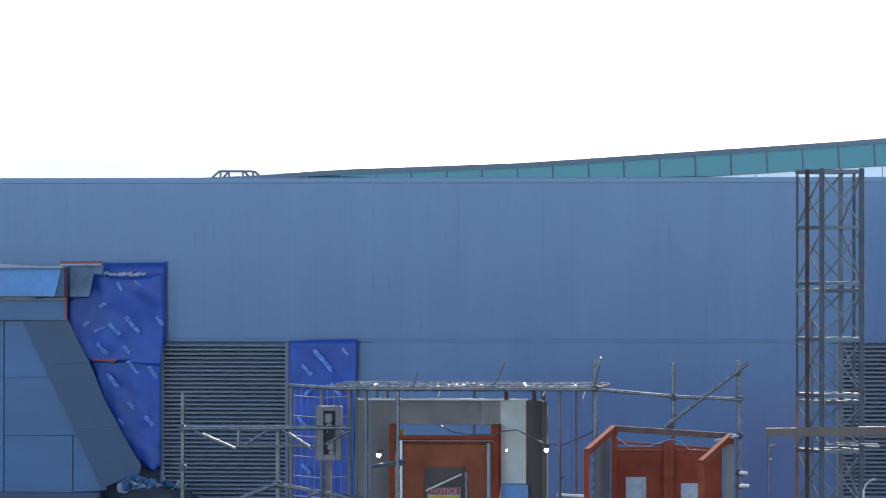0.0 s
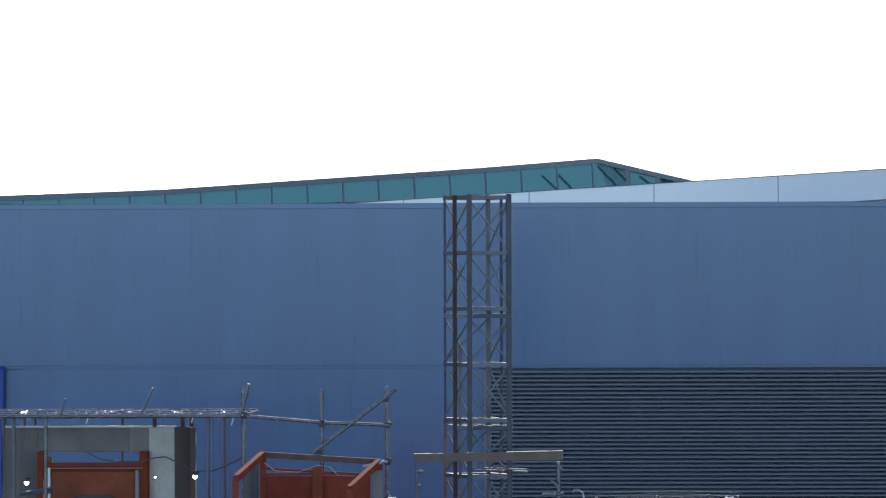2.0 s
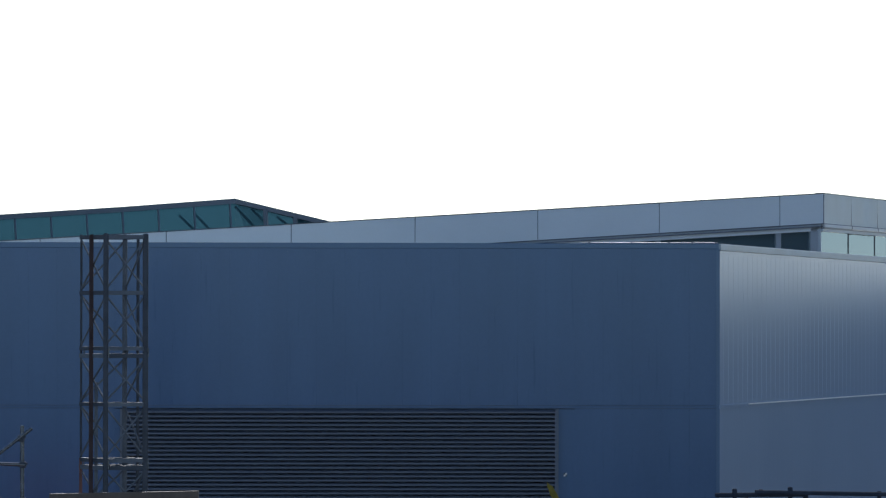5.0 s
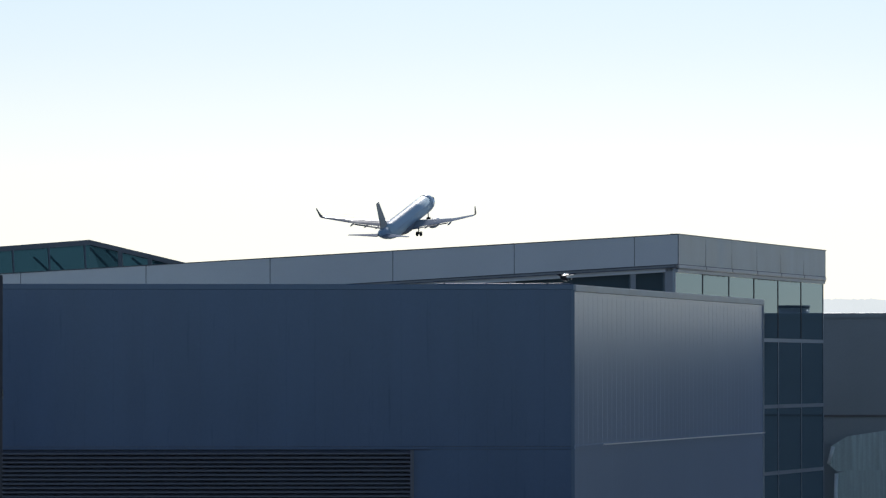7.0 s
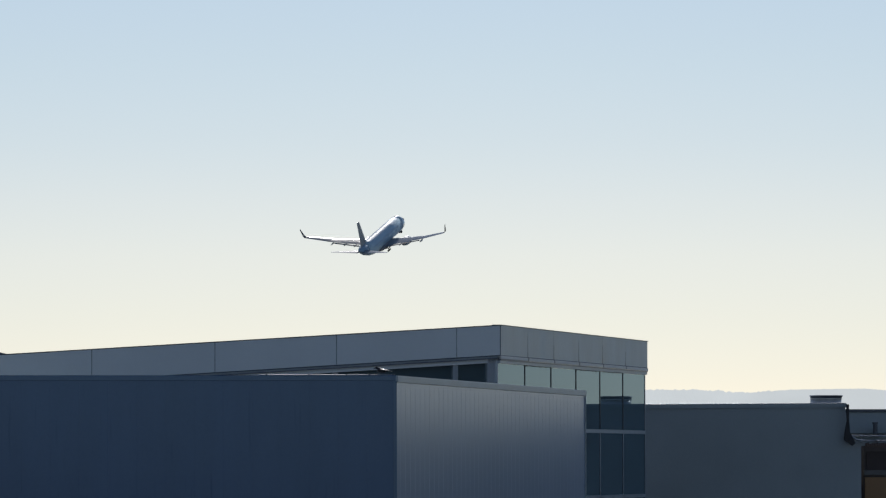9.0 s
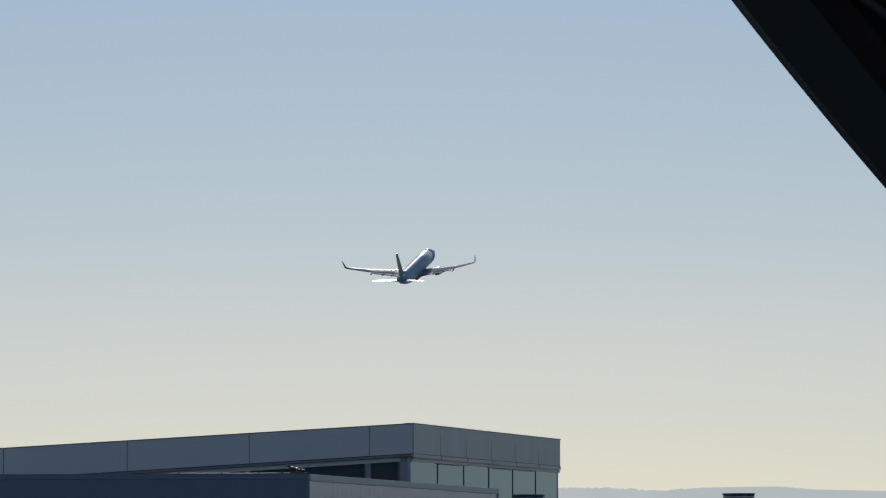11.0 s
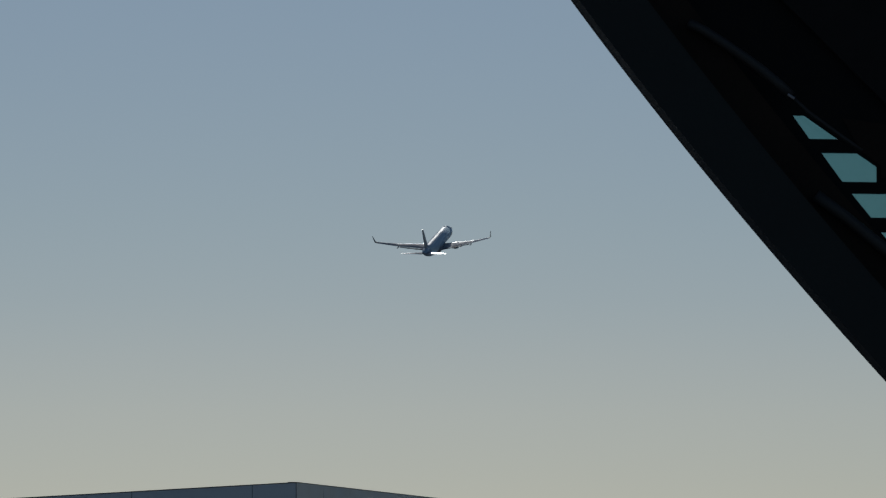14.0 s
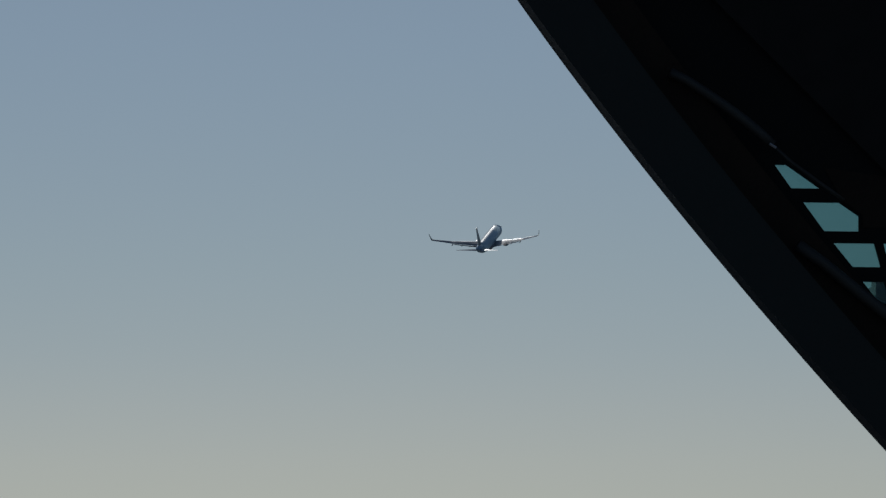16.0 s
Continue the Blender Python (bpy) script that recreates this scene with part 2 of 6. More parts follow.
def coated_glass(name, body, mirror):
    """Coated window glass: a dark room behind, and a tinted mirror that grows at a slant."""
    m = bpy.data.materials.new(name)
    m.use_nodes = True
    nt = m.node_tree
    b = nt.nodes["Principled BSDF"]
    b.inputs["Base Color"].default_value = (*body, 1)
    b.inputs["Roughness"].default_value = 0.4
    b.inputs["Specular IOR Level"].default_value = 0
    gl = nt.nodes.new("ShaderNodeBsdfGlossy")
    gl.inputs[0].default_value = (*mirror, 1)
    gl.inputs["Roughness"].default_value = 0.01
    fr = nt.nodes.new("ShaderNodeFresnel")
    fr.inputs[0].default_value = 1.9
    mx = nt.nodes.new("ShaderNodeMixShader")
    nt.links.new(fr.outputs[0], mx.inputs[0])
    nt.links.new(b.outputs[0], mx.inputs[1])
    nt.links.new(gl.outputs[0], mx.inputs[2])
    nt.links.new(mx.outputs[0], nt.nodes["Material Output"].inputs[0])
    return m


M_WINDOW = coated_glass("mirror_window", (0.100, 0.142, 0.158), (0.565, 0.750, 0.89))
M_TEAL = tinted_glass("teal_glass", (0.018, 0.054, 0.086), 0.03, 0.34, (0.036, 0.097, 0.140))
M_STRUT = mat("pale_grey_steel", (0.52, 0.56, 0.58), 0.5, 0.0, 0.1, 4)
M_TEALFRAME = mat("skylight_frame", (0.120, 0.150, 0.178), 0.45, 0.3, 0.1, 4)
M_GREYWALL = mat("grey_render_wall", (0.365, 0.405, 0.410), 0.6, 0, 0.12, 0.6, 20, 0.1)
M_BRICKISH = mat("brown_boarding", (0.12, 0.10, 0.09), 0.7, 0, 0.25, 3, 40, 0.2)
M_OCHRE = mat("ochre_timber", (0.36, 0.20, 0.09), 0.6, 0, 0.2, 2, 40, 0.1, (0.3, 1, 1))
M_ROOF = mat("roof_membrane", (0.52, 0.52, 0.51), 0.8, 0, 0.15, 0.5, 20, 0.1)
M_GROUND = mat("concrete_apron", (0.22, 0.215, 0.20), 0.9, 0, 0.25, 0.3, 20, 0.3)
# near-black bases carry the backlit shade of the near building
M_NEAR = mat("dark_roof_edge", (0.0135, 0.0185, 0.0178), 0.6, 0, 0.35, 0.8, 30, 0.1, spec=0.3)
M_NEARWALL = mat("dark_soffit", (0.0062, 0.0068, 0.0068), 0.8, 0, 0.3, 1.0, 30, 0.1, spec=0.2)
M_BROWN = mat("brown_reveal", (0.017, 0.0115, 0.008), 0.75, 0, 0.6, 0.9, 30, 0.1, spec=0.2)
M_PIPE = mat("grey_pipe", (0.020, 0.023, 0.023), 0.6, 0.0, 0.3, 2)
M_NEARGLASS = tinted_glass("teal_window_glass", (0.46, 0.66, 0.67), 0.05, 0.34, (0.32, 0.50, 0.50))
M_FUSE = mat("aircraft_paint", (0.54, 0.72, 0.84), 0.5, 0.0, 0.03, 0.5, 10, 0.0, spec=0.1)
M_FUSEBLUE = mat("aircraft_blue", (0.33, 0.48, 0.62), 0.45, 0.0, 0.05, 0.5, 10, 0.0, spec=0.2)
M_FIN = mat("aircraft_fin_grey", (0.44, 0.46, 0.45), 0.45, 0.0, 0.08, 0.5, 10, 0.0, spec=0.25)
M_CABIN = mat("aircraft_cabin_glass", (0.45, 0.54, 0.68), 0.3, 0.0, 0.05, 0.5, 10, 0.0)
M_WINGLET = mat("aircraft_winglet", (0.10, 0.10, 0.11), 0.45, 0.0, 0.05, 0.5, 10, 0.0, spec=0.25)
M_WING = mat("aircraft_wing_grey", (0.20, 0.215, 0.235), 0.19, 0.0, 0.08, 0.8, 10, 0.0, spec=0.75)
M_NOSE = mat("aircraft_nose_gloss", (0.50, 0.66, 0.78), 0.16, 0.0, 0.03, 0.5, 10, 0.0, spec=0.5)
M_FLAP = mat("aircraft_flap_grey", (0.17, 0.18, 0.20), 0.55, 0.0, 0.08, 0.8, 10, 0.0, spec=0.2)
M_STAB = mat("polished_tailplane", (0.24, 0.25, 0.28), 0.09, 0.0, 0.05, 0.8, 10, 0.0, rvary=0.3)
M_SHEET = mat("crinkled_sheeting", (0.26, 0.265, 0.27), 0.24, 0.85, 0.4, 6, 60, 0.3)
M_GEAR = mat("landing_gear_steel", (0.2, 0.2, 0.21), 0.5, 0.5, 0.1, 3)
M_LEAF = mat("leaf_green", (0.05, 0.11, 0.025), 0.6, 0, 0.4, 8)
M_PLASTIC = mat("clear_sheeting", (0.66, 0.80, 0.75), 0.25, 0, 0.25, 3, 20, 0.2, (4, 4, 0.2))
# paler tone for the sheet edges: their bright highlight put into the colour
M_FOLD = mat("bunched_sheeting", (0.78, 0.86, 0.83), 0.3, 0, 0.15, 4, 20, 0.2)
M_PLASTIC.node_tree.nodes["Principled BSDF"].inputs["Alpha"].default_value = 0.78
# deepest shade of that building, put into one near-black colour
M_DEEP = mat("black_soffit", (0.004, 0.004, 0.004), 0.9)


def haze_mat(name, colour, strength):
    """Distant land, the scattered light of its haze painted in as surface glow."""
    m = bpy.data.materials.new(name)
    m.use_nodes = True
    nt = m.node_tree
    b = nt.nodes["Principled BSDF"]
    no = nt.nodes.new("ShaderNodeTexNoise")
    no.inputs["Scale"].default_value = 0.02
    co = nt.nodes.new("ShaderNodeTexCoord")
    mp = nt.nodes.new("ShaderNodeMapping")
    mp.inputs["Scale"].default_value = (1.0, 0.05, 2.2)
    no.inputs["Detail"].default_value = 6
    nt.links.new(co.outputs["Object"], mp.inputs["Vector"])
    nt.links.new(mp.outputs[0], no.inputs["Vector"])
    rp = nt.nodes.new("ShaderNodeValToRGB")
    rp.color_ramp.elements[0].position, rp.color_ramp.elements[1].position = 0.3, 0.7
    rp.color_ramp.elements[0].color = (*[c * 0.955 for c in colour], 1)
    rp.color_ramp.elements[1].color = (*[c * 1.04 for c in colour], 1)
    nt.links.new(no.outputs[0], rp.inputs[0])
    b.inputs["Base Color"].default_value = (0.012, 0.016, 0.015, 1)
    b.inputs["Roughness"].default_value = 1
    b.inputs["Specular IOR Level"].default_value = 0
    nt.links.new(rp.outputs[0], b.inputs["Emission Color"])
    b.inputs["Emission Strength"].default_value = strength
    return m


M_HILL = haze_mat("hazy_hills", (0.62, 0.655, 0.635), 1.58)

# ---------------------------------------------------------------- mesh tools
BASE = {}


def quad(bm, pts):
    return bm.faces.new([bm.verts.new(p) for p in pts])


def box(bm, x0, x1, y0, y1, z0, z1, bev=0.0):
    g = bmesh.ops.create_cube(bm, size=1.0, matrix=Matrix.Translation(((x0 + x1) / 2, (y0 + y1) / 2, (z0 + z1) / 2)) @ Matrix.Diagonal((x1 - x0, y1 - y0, z1 - z0, 1)))
    if bev:
        es = list({e for v in g["verts"] for e in v.link_edges})
        bmesh.ops.bevel(bm, geom=es, offset=bev, segments=1, affect="EDGES")
    return bm


def tube(bm, p, q, r, n=8, r2=None):
    p, q = Vector(p), Vector(q)
    d = q - p
    m = Matrix.Translation((p + q) / 2) @ d.to_track_quat("Z", "Y").to_matrix().to_4x4()
    bmesh.ops.create_cone(bm, cap_ends=True, segments=n, radius1=r, radius2=r if r2 is None else r2, depth=d.length, matrix=m)
    return bm


def bar(bm, p, q, wide, tall):
    """A square bar from p to q."""
    p, q = Vector(p), Vector(q)
    d = q - p
    m = Matrix.Translation((p + q) / 2) @ d.to_track_quat("Z", "Y").to_matrix().to_4x4() @ Matrix.Diagonal((wide, tall, d.length, 1))
    bmesh.ops.create_cube(bm, size=1.0, matrix=m)
    return bm


def prism(bm, pts, y0, y1):
    """A flat shape in x and z, with thickness from y0 to y1."""
    a = [bm.verts.new((x, y0, z)) for x, z in pts]
    b = [bm.verts.new((x, y1, z)) for x, z in pts]
    bm.faces.new(a)
    bm.faces.new(b[::-1])
    n = len(pts)
    for i in range(n):
        bm.faces.new((a[i], b[i], b[(i + 1) % n], a[(i + 1) % n]))
    bmesh.ops.recalc_face_normals(bm, faces=bm.faces)
    return bm


def floorprism(bm, pts, z0, z1):
    a = [bm.verts.new((x, y, z0)) for x, y in pts]
    b = [bm.verts.new((x, y, z1)) for x, y in pts]
    bm.faces.new(a)
    bm.faces.new(b[::-1])
    n = len(pts)
    for i in range(n):
        bm.faces.new((a[i], b[i], b[(i + 1) % n], a[(i + 1) % n]))
    bmesh.ops.recalc_face_normals(bm, faces=bm.faces)
    return bm


def sweep(bm, pts, r, n=6):
    """A bent tube through points."""
    pts = [Vector(p) for p in pts]
    rings = []
    for i, p in enumerate(pts):
        d = (pts[min(i + 1, len(pts) - 1)] - pts[max(i - 1, 0)]).normalized()
        q = d.to_track_quat("Z", "Y")
        rings.append([bm.verts.new(p + q @ Vector((r * math.cos(a), r * math.sin(a), 0))) for a in (math.tau * k / n for k in range(n))])
    for a, b in zip(rings, rings[1:]):
        for k in range(n):
            bm.faces.new((a[k], a[(k + 1) % n], b[(k + 1) % n], b[k]))
    bm.faces.new(rings[0][::-1])
    bm.faces.new(rings[-1])
    return bm


def finish(bm, name, material, smooth=False):
    me = bpy.data.meshes.new(name)
    bmesh.ops.recalc_face_normals(bm, faces=bm.faces)
    bm.to_mesh(me)
    bm.free()
    me.materials.append(material)
    if smooth:
        for p in me.polygons:
            p.use_smooth = True
    return me


def thing(name, at, label, category, group="", kind=""):
    ob = new(name)
    ob.location = at
    BASE[ob] = Vector(at)
    return tagged(ob, label, category, group, kind)


def part(name, bm, material, parent, label="", smooth=False):
    base = BASE[parent]
    bmesh.ops.translate(bm, verts=bm.verts, vec=-base)
    ob = new(name, finish(bm, name, material, smooth))
    ob.parent = parent
    BASE[ob] = base
    if label:
        ob["label"] = label
    return ob


def solo(name, bm, material, label, category, group="", kind="", at=None, smooth=False):
    """A thing of one mesh."""
    base = Vector(at) if at else Vector((0, 0, 0))
    bmesh.ops.translate(bm, verts=bm.verts, vec=-base)
    ob = new(name, finish(bm, name, material, smooth))
    ob.location = base
    BASE[ob] = base
    return tagged(ob, label, category, group, kind)


def repeat(name, me, parent, places):
    """Alike pieces on one mesh, under a parent; places are world points or poses."""
    for p in places:
        o = new(name, me)
        o.parent = parent
        m = p if isinstance(p, Matrix) else Matrix.Translation(p)
        o.matrix_basis = Matrix.Translation(-BASE[parent]) @ m


B = bmesh.new

# ---------------------------------------------------------------- ground and distance
bm = B()
quad(bm, [(-4500, -4500, 0), (4500, -4500, 0), (4500, 4800, 0), (-4500, 4800, 0)])
solo("ground", bm, M_GROUND, "grey concrete apron and flat airfield", "ground", kind="structure")


# same painted haze, its glow set lower for the left range
M_HILL_FAR = haze_mat("hazy_hills_low_glow", (0.60, 0.65, 0.69), 0.46)


def hills(name, y, x0, x1, tops, seed, material=M_HILL):
    bm = B()
    n = 2400
    top, low, back = [], [], []
    for i in range(n + 1):
        x = x0 + (x1 - x0) * i / n
        z = np.interp(x, [p[0] for p in tops], [p[1] for p in tops])
        wood = float(np.interp(x, [598, 630], [1.0, 0.12]))          # tree tops stand out on one slope, the other is smooth
        z += wood * 3.0 * abs(noise.noise((x * 0.9, seed, 11))) * max(0, 0.3 + noise.noise((x * 0.011, seed, 12)))
        z += 0.5 * noise.noise((x * 0.02, seed, 0)) + wood * (1.2 * max(0, noise.noise((x * 0.11, seed, 3))) + 2.6 * max(0, noise.noise((x * 0.33, seed, 5))) * max(0, 0.35 + noise.noise((x * 0.013, seed, 6))) + 0.8 * noise.noise((x * 0.4, seed, 7)))
        top.append(bm.verts.new((x, y, z)))
        low.append(bm.verts.new((x, y - 160, -1)))
        back.append(bm.verts.new((x, y + 300, -1)))
    for i in range(n):
        bm.faces.new((low[i], low[i + 1], top[i + 1], top[i]))
        bm.faces.new((top[i], top[i + 1], back[i + 1], back[i]))
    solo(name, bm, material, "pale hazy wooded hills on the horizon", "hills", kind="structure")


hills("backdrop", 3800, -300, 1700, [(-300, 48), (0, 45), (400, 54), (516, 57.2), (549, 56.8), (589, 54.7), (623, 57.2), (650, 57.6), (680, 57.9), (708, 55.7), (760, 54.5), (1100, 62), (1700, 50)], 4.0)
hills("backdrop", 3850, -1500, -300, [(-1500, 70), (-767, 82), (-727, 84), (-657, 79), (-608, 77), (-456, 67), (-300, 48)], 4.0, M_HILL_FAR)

# ---------------------------------------------------------------- blue building
ZT, ZS = 5.80, 3.48          # parapet top and seam under the upper cladding
YW = 72.0
XC = 6.13                    # corner of front and side
FAR = (10.72, 87.4)
XL = -22.0
PITCH = 0.407

building = thing("warehouse_building", (-8, 80, 0), "long blue-grey metal-clad industrial building with louvred openings", "building", kind="structure")
bm = B()
floorprism(bm, [(XL, YW + 0.05), (XC - 0.02, YW + 0.05), (FAR[0] - 0.06, FAR[1]), (XL, FAR[1])], 0, ZT - 0.12)
part("core", bm, M_JOINT, building)
# unseen roof, made pale to bounce sunlight onto the terminal fascia
bm = B()
floorprism(bm, [(XL, YW + 0.3), (XC + 0.0, YW + 0.3), (FAR[0] - 0.35, FAR[1]), (XL, FAR[1])], ZT - 0.115, ZT - 0.08)
part("roof_deck", bm, M_ROOF, building, "unseen roof deck, pale to bounce sunlight")


def cladding(name, width, z0, z1, material, rib, deep=0.0309):
    """One metal cladding panel with a folded rib along its edge, standing on the x axis and facing -y."""
    bm = B()
    g = 0.0002
    pts = [(g, 0.0), (g, -0.03), (width - g - rib, -0.03), (width - g - rib * 0.6, -deep), (width - g - rib * 0.3, -deep), (width - g, -0.03), (width - g, 0.0)]
    floorprism(bm, pts, z0, z1)
    return finish(bm, name, material)


up = cladding("upper_panel", PITCH, ZS + 0.021, ZT - 0.07, M_BLUE, 0.012)
low = cladding("lower_panel", PITCH, 0.3, ZS - 0.025, M_BLUE, 0.012)
L1, L2 = (-11.99, -10.14), (-2.34, 3.86)
count = int((XC - XL) / PITCH)
repeat("cladding_panel", up, building, [(XC - PITCH * (i + 1), YW + 0.045, 0) for i in range(count)])


def free(x):
    return not (x + PITCH > -13.6 and x < -9.2) and not (x + PITCH > L2[0] and x < L2[1])


repeat("cladding_panel", low, building, [(XC - PITCH * (i + 1), YW + 0.045, 0) for i in range(count) if free(XC - PITCH * (i + 1))])
for x0, x1 in ((L2[1] + 0.002, 4.095), (-2.417, L2[0] - 0.002), (-9.2, -8.929)):
    bm = B()
    box(bm, x0, x1, YW + 0.015, YW + 0.045, 0.3, ZS - 0.035)
    part("filler_panel", bm, M_BLUE, building)
bm = B()
box(bm, XL, XC + 0.01, YW + 0.006, YW + 0.3, ZT - 0.078, ZT, 0.006)
part("parapet_cap", bm, M_CAP, building, "folded metal parapet capping")
bm = B()
box(bm, XL, XC, YW + 0.011, YW + 0.04, ZS - 0.02, ZS + 0.017)
part("seam_flashing", bm, M_BLUE, building, "horizontal flashing between upper and lower cladding")
# thin dark joint lines above and below the flashing, broken in places
bm = B()
for z in (ZS - 0.022, ZS + 0.014):
    x = XL
    while x < XC - 0.1:
        x1 = min(XC - 0.005, x + random.uniform(0.8, 3.2))
        box(bm, x, x1, YW + 0.009, YW + 0.03, z - random.uniform(0.0, 0.002), z + random.uniform(0.003, 0.006))
        x = x1 + random.choice((0.0, 0.0, 0.25, 0.6))
part("seam_edge", bm, M_SEAM, building, "dark joint lines along the flashing")
bm = B()
box(bm, XC - 0.03, XC + 0.02, YW - 0.004, YW + 0.04, 0.3, ZT - 0.075)
part("corner_trim", bm, M_CAP, building)

# side wall, turned about the corner
side_len = math.hypot(FAR[0] - XC, FAR[1] - YW)
side_ang = math.atan2(FAR[1] - YW, FAR[0] - XC)
turn = Matrix.Translation((XC, YW, 0)) @ Matrix.Rotation(side_ang, 4, "Z")
n_side = 46
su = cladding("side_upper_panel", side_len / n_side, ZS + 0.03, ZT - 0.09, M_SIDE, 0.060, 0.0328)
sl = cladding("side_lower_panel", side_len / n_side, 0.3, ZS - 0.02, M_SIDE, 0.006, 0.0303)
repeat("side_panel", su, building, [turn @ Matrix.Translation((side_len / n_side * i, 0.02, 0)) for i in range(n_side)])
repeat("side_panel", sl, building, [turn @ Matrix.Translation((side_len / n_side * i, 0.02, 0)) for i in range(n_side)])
bm = B()
box(bm, 0.012, side_len + 0.01, -0.035, 0.3, ZT - 0.10, ZT - 0.003, 0.006)
bm.transform(turn)
part("parapet_cap", bm, M_FASCIA_END, building, "grey folded parapet capping")
bm = B()
box(bm, 0, side_len, -0.035, 0.03, ZS - 0.02, ZS + 0.03)
bm.transform(turn)
part("seam_flashing", bm, M_SIDE, building)
bm = B()
box(bm, 2.0, side_len, -0.05, -0.034, ZS + 0.01, ZS + 0.028)
bm.transform(turn)
part("drip_edge", bm, M_WHITE, building, "thin bright drip edge")
bm = B()
box(bm, side_len - 0.03, side_len + 0.012, -0.03, 0.06, 0, ZT - 0.102)
bm.transform(turn)
part("corner_trim", bm, M_FASCIA_END, building)
conduit = thing("roof_conduit", (5.6, 72.1, 5.80), "thin shiny conduit clipped along the parapet", "conduit")
for x0, x1, z in ((4.2, 5.42, 5.806), (5.45, 5.75, 5.808), (5.78, 6.12, 5.81)):
    bm = B()
    tube(bm, (x0, 72.06, z), (x1, 72.06, z), 0.009, 8)
    part("length", bm, M_GALV, conduit)
for x in (4.3, 4.9, 5.435, 5.765, 6.1):
    bm = B()
    box(bm, x - 0.012, x + 0.012, 72.045, 72.075, 5.79, 5.822, 0.003)
    part("clip", bm, M_GREYPAINT, conduit)

# louvres
for k, (x0, x1) in enumerate((L1, L2)):
    lv = thing("louvre_%d" % (k + 1), ((x0 + x1) / 2, YW, 0), "dark grey horizontal-slat ventilation louvre", "louvre", "wall louvres", "structure")
    bm = B()
    box(bm, x0, x1, YW + 0.04, YW + 0.047, 0.3, ZS - 0.03)
    part("backing", bm, M_JOINT, lv)
    bm = B()
    for a in (x0, x1 - 0.05):
        box(bm, a, a + 0.05, YW - 0.05, YW + 0.04, 0.3, ZS - 0.036)
    part("side_frame", bm, M_SLAT, lv)
    bm = B()
    w_ = x1 - x0 - 0.1
    pts = [(-0.05, 0.0), (-0.05, 0.022), (0.03, 0.052), (0.034, 0.046), (-0.044, 0.016), (-0.044, 0.0)]
    a = [bm.verts.new((0, y, z)) for y, z in pts]
    b = [bm.verts.new((w_, y, z)) for y, z in pts]
    bm.faces.new(a)
    bm.faces.new(b[::-1])
    for i in range(6):
        bm.faces.new((a[i], a[(i + 1) % 6], b[(i + 1) % 6], b[i]))
    me = finish(bm, "slat", M_SLAT)
    repeat("slat", me, lv, [(x0 + 0.05, YW, ZS - 0.09 - 0.0604 * i) for i in range(48)])

# ---------------------------------------------------------------- mast
mast = thing("mast_climber_tower", (-2.3, 60, 0), "grey steel lattice hoist mast of stacked bolted sections", "hoist mast")
corners = [(-2.11, 59.7), (-1.65, 59.85), (-1.91, 60.4), (-2.42, 60.25)]
ZM = 5.7
for (x, y), r, material in zip(corners, (0.030, 0.033, 0.028, 0.014), (M_MASTDARK, M_MASTDARK, M_MAST, M_MASTDARK)):
    bm = B()
    box(bm, x - r, x + r, y - r, y + r, 0, ZM, 0.012)
    part("chord", bm, material, mast)
bm = B()
box(bm, -2.31 - 0.005, -2.31 + 0.045, 59.93, 59.98, 0, ZM - 0.01, 0.006)
part("guide_rail", bm, M_MASTRUST, mast, "rust-stained guide rail")
bm = B()
tube(bm, (-1.75, 60.25, 0), (-1.75, 60.25, ZM - 0.01), 0.019, 10)
part("guide_rail", bm, M_MASTDARK, mast)
for x, y, z1 in ((-2.42, 60.24, 3.05),):
    bm = B()
    box(bm, x - 0.018, x + 0.018, y - 0.03, y - 0.02, 0, z1)
    part("rust_bloom", bm, M_MASTFOOT, mast, "rust-red lower length of the mast")
bm = B()
for k in range(26):
    box(bm, -2.245, -2.215, 59.93, 59.95, 0.02 + 0.15 * k, 0.11 + 0.15 * k)
box(bm, -2.25, -2.21, 59.951, 59.965, 0, 3.95)
part("rack_strip", bm, M_MAST, mast, "toothed rack strip")
SEC = 0.656
for i in range(10):
    z = ZM - 0.04 - SEC * i
    if z < 0.1:
        break
    double = i % 2 == 0 and i > 0
    zt, zb = z - (0.12 if double else 0.03), max(0.02, z - SEC + 0.04)
    for j in range(4):
        p, q = corners[j], corners[(j + 1) % 4]
        bm = B()
        bar(bm, (*p, z), (*q, z), 0.05, 0.045)
        part("crossbar", bm, M_MASTDARK if j % 2 else M_MAST, mast)
        if double:
            bm = B()
            bar(bm, (*p, z - 0.085), (*q, z - 0.085), 0.055, 0.05)
            part("crossbar", bm, M_MAST if j % 2 else M_MASTDARK, mast)
        for a, e in ((zt, zb), (zb, zt)):
            if j in (1, 2) and (a > e) == bool(i % 2):
                continue
            bm = B()
            tube(bm, (*p, a), (*q, e), 0.011, 6)
            part("brace", bm, M_MAST, mast)
    if double:
        for x, y in corners:
            bm = B()
            tube(bm, (x + 0.035, y - 0.03, z - 0.10), (x + 0.035, y - 0.03, z + 0.01), 0.009, 6)
            part("bolt", bm, M_TUBE, mast)

# ---------------------------------------------------------------- glass building behind
GC = Vector((10.01, 95.0))
GR = Vector((14.55, 108.0))
GL = GC + Vector((-math.cos(radians(9)), -math.sin(radians(9)))) * 18.0
hall = thing("terminal_building", (8, 104, 0), "glazed terminal building with a sloping white panel fascia", "building", kind="structure")
rdir = (GR - GC).normalized()
ldir = (GC - GL).normalized()
back = GL + Vector((4, 16))
bm = B()
